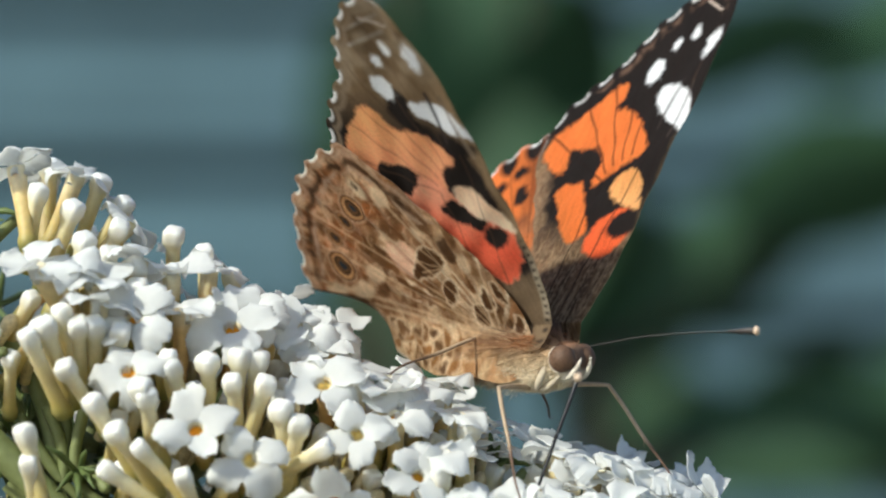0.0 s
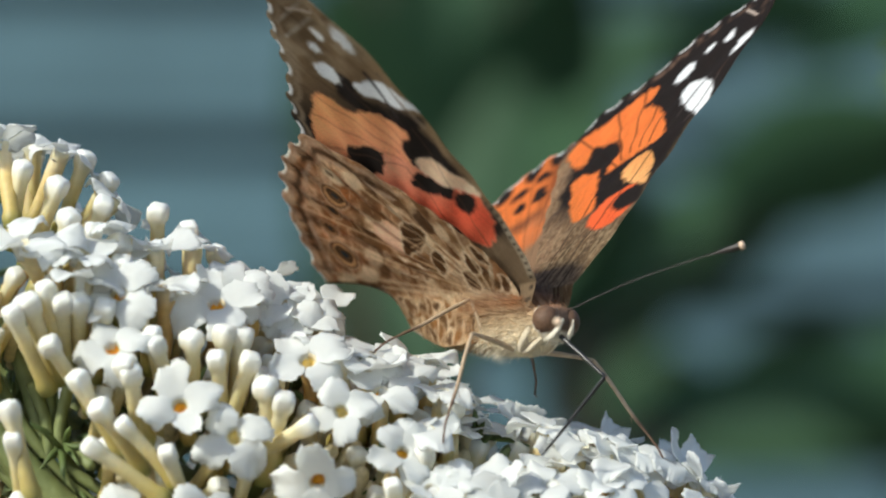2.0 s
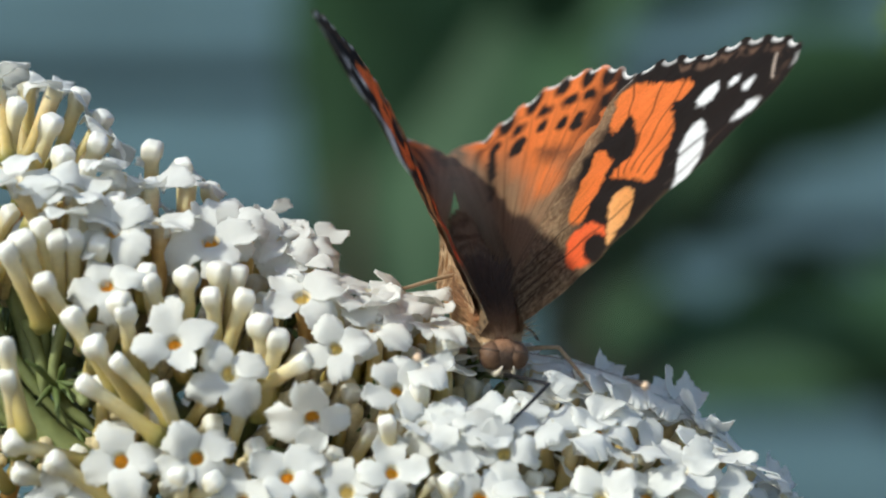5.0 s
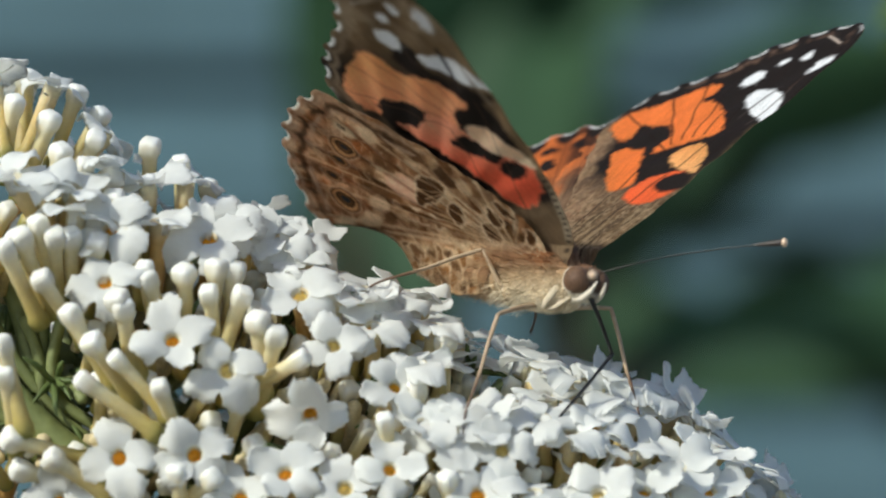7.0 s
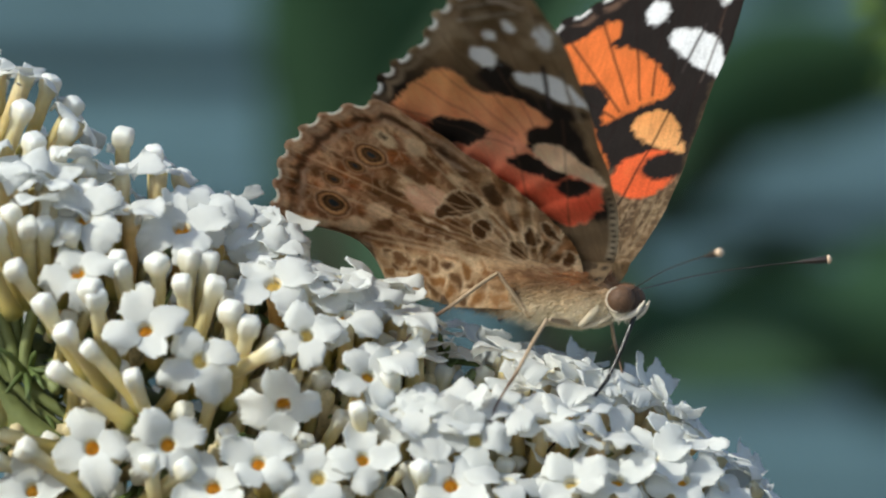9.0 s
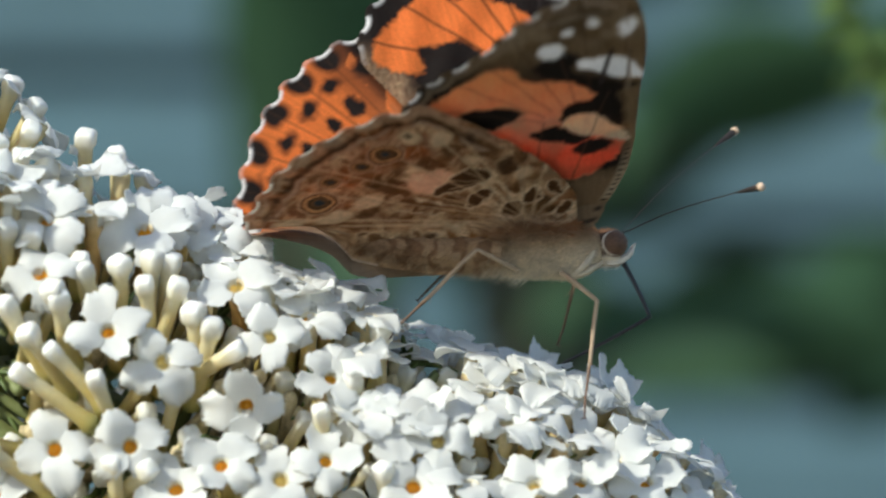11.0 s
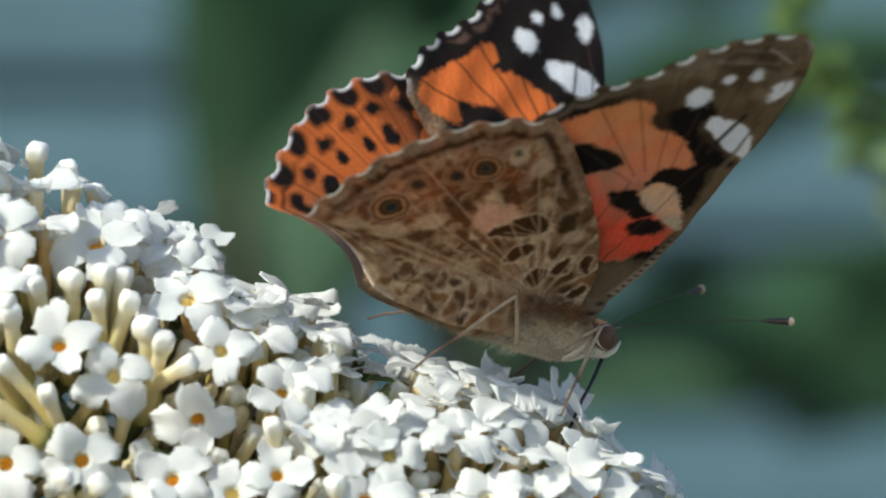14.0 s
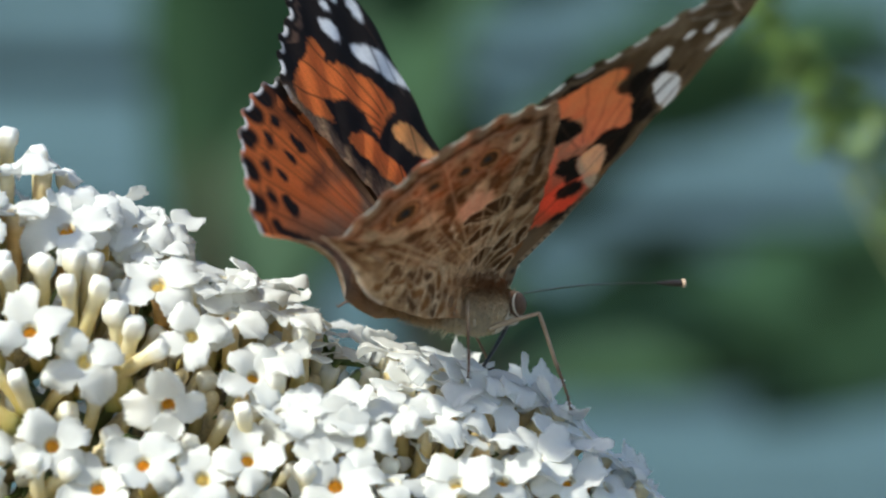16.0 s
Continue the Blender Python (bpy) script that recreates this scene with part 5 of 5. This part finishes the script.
# ---- garden behind ----
M_SLAT = material("blue_grey_slat", (0.093, 0.168, 0.198), 0.6, 6, 0.18, 0.2, 60, gloss=0.3)
# dark colour stands in for the shade between the slats
M_SHADE = material("shade_backdrop", (0.06, 0.10, 0.105), 0.8, 4, 0.25)
M_SOIL = material("soil", (0.10, 0.085, 0.05), 0.95, 3, 0.4, 0.5, 40)
M_LEAF = material("dark_leaf", (0.043, 0.102, 0.049), 0.6, 30, 0.35, 0.2, 200, through=0.12, random_tint=0.2, gloss=0.2)
M_DARK_LEAF = material("deep_green_leaf", (0.022, 0.060, 0.027), 0.6, 30, 0.35, 0.2, 200, through=0.12, random_tint=0.2, gloss=0.2)
M_MID_LEAF = material("green_leaf", (0.026, 0.066, 0.030), 0.6, 30, 0.35, 0.2, 200, through=0.12, random_tint=0.2, gloss=0.2)
M_LIGHT_LEAF = material("fresh_leaf", (0.12, 0.20, 0.05), 0.5, 30, 0.25, 0.2, 200, through=0.3)
M_BARK = material("bark", (0.05, 0.042, 0.026), 0.9, 40, 0.35, 0.6, 200)

v, f = [], []
for i in range(41):
    for j in range(41):
        x, y = (i - 20) * abs(i - 20) * 2.5, (j - 20) * abs(j - 20) * 2.5
        v.append((x, y, 0.03 * math.sin(i * 1.7) * math.cos(j * 1.3) if 15 < i < 25 and 15 < j < 25 else 0.0))
for i in range(40):
    for j in range(40):
        f.append((i * 41 + j, (i + 1) * 41 + j, (i + 1) * 41 + j + 1, i * 41 + j + 1))
tagged(lay("ground", v, f, M_SOIL), "brown garden soil", "ground", kind="structure")

FENCE_Y = 3.0
fence = tagged(new("fence"), "blue-grey painted fence of horizontal wooden slats", "fence")
fence.location = (0, FENCE_Y, 0)


def slab(name, x0, x1, y0, y1, z0, z1, mat, parent, b=0.004):
    bm = bmesh.new()
    bmesh.ops.create_cube(bm, size=1.0, matrix=Matrix.LocRotScale(((x0 + x1) / 2, (y0 + y1) / 2, (z0 + z1) / 2), None, (x1 - x0, y1 - y0, z1 - z0)))
    bmesh.ops.bevel(bm, geom=bm.edges[:], offset=b, segments=2, affect="EDGES")
    me = bpy.data.meshes.new(name)
    bm.to_mesh(me)
    bm.free()
    me.materials.append(mat)
    ob = new(name, me)
    ob.parent = parent
    return ob


PITCH = 0.108
k_ = (REACH + FENCE_Y * 1000) / FOCAL * MM
phase_z = EYE_H - (5 - 441) * k_
for i in range(-12, 9):
    z = phase_z + i * PITCH
    if z - 0.04 > 0.02:
        slab("slat", -2.6, 2.6, -0.012, 0.012, z - 0.044, z + 0.044, M_SLAT, fence, 0.02)
# dark sheet close behind the slats, so their gaps read as shade
slab("shade_backing", -2.6, 2.6, 0.12, 0.14, 0.05, 2.2, M_SHADE, fence)
for x in (-2.5, -0.9, 0.9, 2.5):
    slab("post", x - 0.05, x + 0.05, 0.014, 0.11, 0.0, 2.1, M_SLAT, fence)
# added wall, out of sight behind that sheet, in the same shade colour
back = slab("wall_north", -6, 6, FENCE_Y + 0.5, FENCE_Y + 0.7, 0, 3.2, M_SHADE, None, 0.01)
tagged(back, "unseen dark blue-grey wall added behind the fence", "wall", kind="structure")


def leaf_blade(at, way, length, width, r):
    """A folded, pointed leaf of eight faces."""
    way = way.normalized()
    side = way.cross(Vector((r.uniform(-1, 1), r.uniform(-1, 1), r.uniform(-0.3, 1)))).normalized()
    nrm = side.cross(way)
    verts = [at]
    for u, w in ((0.25, 0.7), (0.55, 1.0), (0.8, 0.6)):
        c = at + way * length * u - Vector((0, 0, 1)) * length * 0.25 * u * u
        verts += [c + side * width * w * 0.5 + nrm * width * 0.15, c, c - side * width * w * 0.5 + nrm * width * 0.15]
    verts.append(at + way * length - Vector((0, 0, 1)) * length * 0.25)
    faces = [(0, 1, 2), (0, 2, 3)]
    for k in (1, 4):
        faces += [(k, k + 3, k + 4, k + 1), (k + 1, k + 4, k + 5, k + 2)]
    faces += [(7, 10, 8), (8, 10, 9)]
    return verts, faces


def shrub(name, label, clumps, mat, seed, leaf=(0.06, 0.022), foot=None):
    """A shrub: stems from the ground to leafy clumps given as (x, y over the view, depth in metres, half width, half height in view units, leaves)."""
    r = random.Random(seed)
    base = Vector(foot)
    thing = tagged(new(name), label, "shrub")
    thing.location = base
    stems, blades = [], []
    for x, y, depth, hw, hh, count in clumps:
        c = ref(x, y, depth * 1000) - base
        k = (REACH + depth * 1000) / FOCAL * MM
        mid = Vector((c.x * 0.25, c.y * 0.25, c.z * 0.55))
        path = [Vector(p) for p in spline([(0, 0, 0), tuple(mid), tuple(c)], 8)]
        stems.append(tube(path, [(0.010 - 0.007 * i / 16) * (1 if leaf[0] > 0.05 else 0.05) for i in range(17)], 7))
        for _ in range(count * (2 if leaf[0] > 0.05 else 1)):
            p = c + Vector((r.gauss(0, 0.5) * hw * k, r.gauss(0, 0.06 if leaf[0] > 0.05 else 0.004), r.gauss(0, 0.5) * hh * k))
            blades.append(leaf_blade(p, Vector((r.uniform(-1, 1), r.uniform(-1, 1), r.uniform(-0.6, 0.6))), leaf[0] * r.uniform(0.6, 1.2), leaf[1] * r.uniform(0.7, 1.2), r))
    for v, f in stems:
        lay("stem", v, f, M_STEM, thing)
    v, f = joined(blades)
    tagged(lay("foliage", v, f, mat, thing, smooth=False), kind="stuff")
    return thing


def broad_leaf(x0, y0, x1, y1, wide, depth, tilt, r):
    """A long pointed leaf from one point of the view to another, folded along its midrib and arching."""
    a, b = ref(x0, y0, depth * 1000), ref(x1, y1, (depth + tilt) * 1000)
    k = (REACH + depth * 1000) / FOCAL * MM
    way = b - a
    side = way.normalized().cross(Vector((0, 1, 0))).normalized()
    nrm = side.cross(way.normalized())
    turn = r.uniform(-0.7, 0.7)
    side = side * math.cos(turn) + nrm * math.sin(turn)
    verts, faces = [], []
    n = 14
    for i in range(n + 1):
        u = i / n
        w = 1.55 * wide * k * (math.sin(math.pi * min(u * 0.92 + 0.04, 1)) ** 0.8) * 0.5 * (1 + 0.06 * math.sin(u * 40))
        c = a + way * u + Vector((0, 0.02, 0.10)) * way.length * math.sin(math.pi * u)
        for j, v in enumerate((-1, -0.5, 0, 0.5, 1)):
            verts.append(c + side * w * v + nrm * w * 0.3 * abs(v))
    for i in range(n):
        for j in range(4):
            q = i * 5 + j
            faces.append((q, q + 1, q + 6, q + 5))
    m = len(verts)
    verts += [p - nrm * 0.0006 for p in verts]
    faces += [tuple(m + i for i in reversed(f)) for f in faces]
    return verts, faces


def leafy_shrub(label, foot, branch, leaves, mat, seed):
    """A shrub with one arching branch (over the view, depth in metres) and long leaves along it."""
    r = random.Random(seed)
    thing = tagged(new("shrub"), label, "shrub")
    thing.location = foot
    pts = [(0, 0, 0)] + [tuple(ref(x, y, d * 1000) - Vector(foot)) for x, y, d in branch]
    v, f = tube([Vector(p) for p in spline(pts, 6)], [0.006 - 0.004 * i / (6 * (len(pts) - 1)) for i in range(6 * (len(pts) - 1) + 1)], 8)
    lay("branch", v, f, M_BARK, thing)
    for x0, y0, x1, y1, w, d in leaves:
        v, f = broad_leaf(x0, y0, x1, y1, w, d, r.uniform(-0.04, 0.04), r)
        lay("leaf", [p - Vector(foot) for p in v], f, mat, thing)


leafy_shrub("tall deep green shrub with long leaves", (-0.03, 1.30, 0), [(620, 700, 1.3), (640, 300, 1.3), (660, -300, 1.3)],
            [(640, 480, 590, -160, 150, 1.3), (650, 420, 700, -240, 150, 1.32), (590, 560, 600, 60, 90, 1.34), (620, 300, 680, -200, 150, 1.45), (560, 420, 640, 0, 110, 1.5), (660, 560, 700, 100, 130, 1.36), (600, 600, 650, 200, 120, 1.4), (580, 300, 640, -200, 110, 1.42), (760, 420, 1010, -160, 190, 1.3), (740, 100, 840, -300, 200, 1.35), (800, 300, 860, -200, 200, 1.5), (880, 300, 980, -200, 170, 1.45)], M_DARK_LEAF, 21)
leafy_shrub("tall green shrub with broad upright leaves", (0.02, 1.34, 0), [(800, 700, 1.32), (830, 300, 1.32), (900, -300, 1.32)],
            [(720, 560, 880, 20, 200, 1.27), (850, 500, 1060, 60, 150, 1.28), (900, 520, 1120, 200, 110, 1.3), (720, 620, 800, 200, 170, 1.5)], M_MID_LEAF, 24)
leafy_shrub("dark green shrub with long slanting leaves", (0.03, 1.42, 0), [(1000, 900, 1.4), (1010, 560, 1.4), (1250, 330, 1.42), (1600, 150, 1.45)],
            [(1000, 490, 1400, 260, 110, 1.4), (1020, 470, 1260, 240, 110, 1.42), (1180, 330, 1640, 90, 170, 1.42), (1420, 270, 1850, 60, 120, 1.44), (950, 620, 1180, 380, 150, 1.5), (1160, 420, 1420, 200, 130, 1.5), (1300, 330, 1620, 60, 110, 1.55), (930, 150, 1220, -90, 110, 1.5), (1120, 20, 1500, -120, 120, 1.5), (1380, 5, 1720, -140, 110, 1.52)], M_LEAF, 22)
leafy_shrub("low green shrub with long leaves", (0.06, 1.33, 0), [(1000, 950, 1.3), (1060, 700, 1.3), (1300, 640, 1.32), (1650, 540, 1.36)],
            [(1040, 690, 1420, 610, 90, 1.3), (1080, 660, 1330, 560, 70, 1.3), (1300, 650, 1720, 570, 90, 1.32), (1600, 560, 1960, 450, 110, 1.36), (1150, 720, 1500, 690, 60, 1.3), (1000, 640, 1300, 600, 120, 1.45), (1280, 720, 1640, 660, 90, 1.45), (1420, 650, 1900, 540, 150, 1.4), (1480, 640, 1880, 570, 110, 1.42), (1180, 650, 1620, 540, 150, 1.5), (1580, 760, 1990, 650, 110, 1.45)], M_LEAF, 23)
shrub("shrub", "light green leafy twig catching the sun", [(1590, -30, 0.2, 22, 30, 26), (1604, 40, 0.2, 24, 30, 26), (1634, 95, 0.2, 28, 24, 26), (1672, 125, 0.2, 26, 20, 22), (1718, 165, 0.2, 26, 20, 24), (1723, 219, 0.2, 30, 26, 28), (1713, 272, 0.2, 22, 18, 14), (1787, 224, 0.2, 30, 18, 22), (1803, 285, 0.2, 18, 26, 16), (1810, 355, 0.2, 14, 30, 12)],
      M_LIGHT_LEAF, 14, leaf=(0.0042, 0.0022), foot=(0.45, 0.3, 0))
# the bush that bears the panicle: its cane from the ground
base = ref(-480, 320, AXIS_DEPTH)
cane = tagged(new("flower_bush"), "arching woody cane of the butterfly bush with grey-green leaves", "shrub")
cane.location = (base.x - 0.35, base.y + 0.10, 0)
path = spline([(0, 0, 0), (0.02, 0, 0.5), (0.12, -0.03, 0.95), (0.28, -0.09, base.z - 0.02), (0.35, -0.10, base.z)], 8)
v, f = tube([Vector(p) for p in path], [0.009 - 0.0066 * i / (len(path) - 1) for i in range(len(path))], 8)
lay("cane", v, f, M_BARK, cane)
r_ = random.Random(3)
for k in range(26):
    i = 6 + k
    p = Vector(path[min(i, len(path) - 4)])
    v, f = leaf_blade(p, Vector((r_.uniform(-1, 0.1), r_.uniform(-0.3, 1), r_.uniform(-0.3, 0.4))), 0.11, 0.03, r_)
    lay("leaf", v, f, M_LEAF, cane, smooth=False)

# ---- movement ----
# seconds; how far out and up the left, then the right antenna points, degrees
ANTENNAE = [
    (0, 26, 1, 35, -9),
    (0.5, 27, 6, 36, -1),
    (1, 31, 11, 33, 1),
    (1.5, 34, 22, 37, -10),
    (2, 36, 19, 30, -11),
    (2.5, 29, 16, 25, 13),
    (3, 30, 11, 23, 15),
    (3.5, 28, 17, 22, 13),
    (4, 24, 11, 14, 8),
    (4.5, 31, 13, 38, 23),
    (7, 30, 13, 39, -6),
    (7.5, 32, 17, 42, -4),
    (8, 24, 11, 38, 15),
    (8.5, 25, 8, 36, 14),
    (11, 25, 34, 53, 6),
    (11.5, 38, 23, 40, 5),
    (12, 42, 3, 47, 14),
    (12.5, 43, 4, 43, 18),
    (13, 36, 11, 42, 20),
    (13.5, 32, 19, 47, 9),
    (14, 30, 19, 50, 9),
    (14.5, 29, 22, 44, 9),
    (15, 27, 21, 48, 3),
    (15.5, 27, 14, 33, -4),
    (16, 27, 12, 35, 2),
]

def place_at(rows, t):
    a = np.array(rows, float)
    return ref(*[float(np.interp(t, a[:, 0], a[:, k])) for k in (1, 2, 3)])


def body_at(t):
    a = np.array(BODY, float)
    return [float(np.interp(t, a[:, 0], a[:, k])) for k in range(a.shape[1])]


# the body's own times, with steps between where it turns unseen
LIMB_TIMES = sorted([r[0] for r in BODY] + [2.25, 5.2, 6.0, 9.4, 10.1])


def reach_pose(hip, target, outward):
    """A leg's pose: its -z runs from the hip to the target, its bend to the outside."""
    down = (target - hip).normalized()
    x = Vector(outward) - down * Vector(outward).dot(down)
    x.normalize()
    z = -down
    y = z.cross(x)
    return Matrix.Translation(hip) @ Matrix((x, y, z)).transposed().to_4x4()


def knee(hip, target, bend):
    """Where the knee of a leg stands between its hip and its foot, bent to one side."""
    line = target - hip
    d = min(max(line.length, (SHIN - THIGH + 0.4) * MM), (SHIN + THIGH - 0.1) * MM)
    way = line.normalized()
    along = (THIGH ** 2 - SHIN ** 2 + (d / MM) ** 2) / (2 * d / MM)
    out = (bend - way * bend.dot(way)).normalized()
    return hip + (way * along + out * math.sqrt(max(THIGH ** 2 - along ** 2, 0.0))) * MM


def motions():
    walk(butterfly, [(r[0], body_pose(r)) for r in BODY])
    for ob, hinge, side, flap, sweep in ((fore_r, (0.0, 1.6, 1.2), -1, 7, 9), (fore_l, (0.0, 1.6, 1.2), 1, 8, 9), (hind_r, (-2.5, 1.6, 1.0), -1, 7, 10), (hind_l, (-2.5, 1.6, 1.0), 1, 8, 10)):
        rows = []
        for r in BODY:
            m = Matrix.Translation((hinge[0] * MM, hinge[1] * side * MM, hinge[2] * MM))
            rows.append((r[0], m @ pose(0, 0, 0, r[flap] * side, 0, 0) @ pose(0, 0, 0, 0, 0, -r[sweep] * side)))
        walk(ob, rows)
    for (upper, lower, hip), feet, side, front in zip(LEGS, (FOOT_FRONT_NEAR, FOOT_HIND_NEAR, FOOT_FRONT_FAR, FOOT_HIND_FAR), (-1, -1, 1, 1), (1, 0, 1, 0)):
        uppers, lowers = [], []
        side_u = side_l = (0.2, side, 0.5)
        for t in LIMB_TIMES:
            target = body_pose(body_at(t)).inverted() @ place_at(feet, t)
            ahead = float(np.interp(t, [8.7, 10.8], [0.1, 1.0]))
            bend = Vector((ahead, side * (1 - 0.6 * ahead), 0.7) if front else (-0.5, side * 0.6, 1.0))
            hinge = knee(Vector(hip) * MM, target, bend)
            uppers.append((t, reach_pose(Vector(hip) * MM, hinge, side_u)))
            lowers.append((t, reach_pose(hinge, target, side_l)))
            side_u, side_l = uppers[-1][1].col[0].xyz, lowers[-1][1].col[0].xyz
        walk(upper, uppers)
        walk(lower, lowers)
    for ob, side in ANTENNA:
        walk(ob, [(r[0], pose(8.0 * MM, 0.6 * side * MM, -0.9 * MM, 0, 0, (r[1] if side > 0 else -r[3])) @ pose(0, 0, 0, 0, -(r[2] if side > 0 else r[4]), 0)) for r in ANTENNAE])
    uppers, lowers = [], []
    mouth = Vector((8.0, 0, -3.2)) * MM
    side_u = side_l = (1, 0, 0.4)
    for t in LIMB_TIMES:
        home = body_pose(body_at(t)).inverted()
        target = home @ place_at(DRINK, t)
        share = float(np.interp(t, [e[0] for e in ELBOW], [e[4] for e in ELBOW]))
        straight = (target - mouth).normalized()
        way = straight.lerp((home @ place_at(ELBOW, t) - mouth).normalized(), share).normalized()
        hinge = mouth + way * SIP * MM
        goal = hinge + straight.lerp((target - hinge).normalized(), share)
        uppers.append((t, reach_pose(mouth, hinge, side_u)))
        lowers.append((t, reach_pose(hinge, goal, side_l)))
        side_u, side_l = uppers[-1][1].col[0].xyz, lowers[-1][1].col[0].xyz
    walk(upper_tongue, uppers)
    walk(lower_tongue, lowers)


motions()
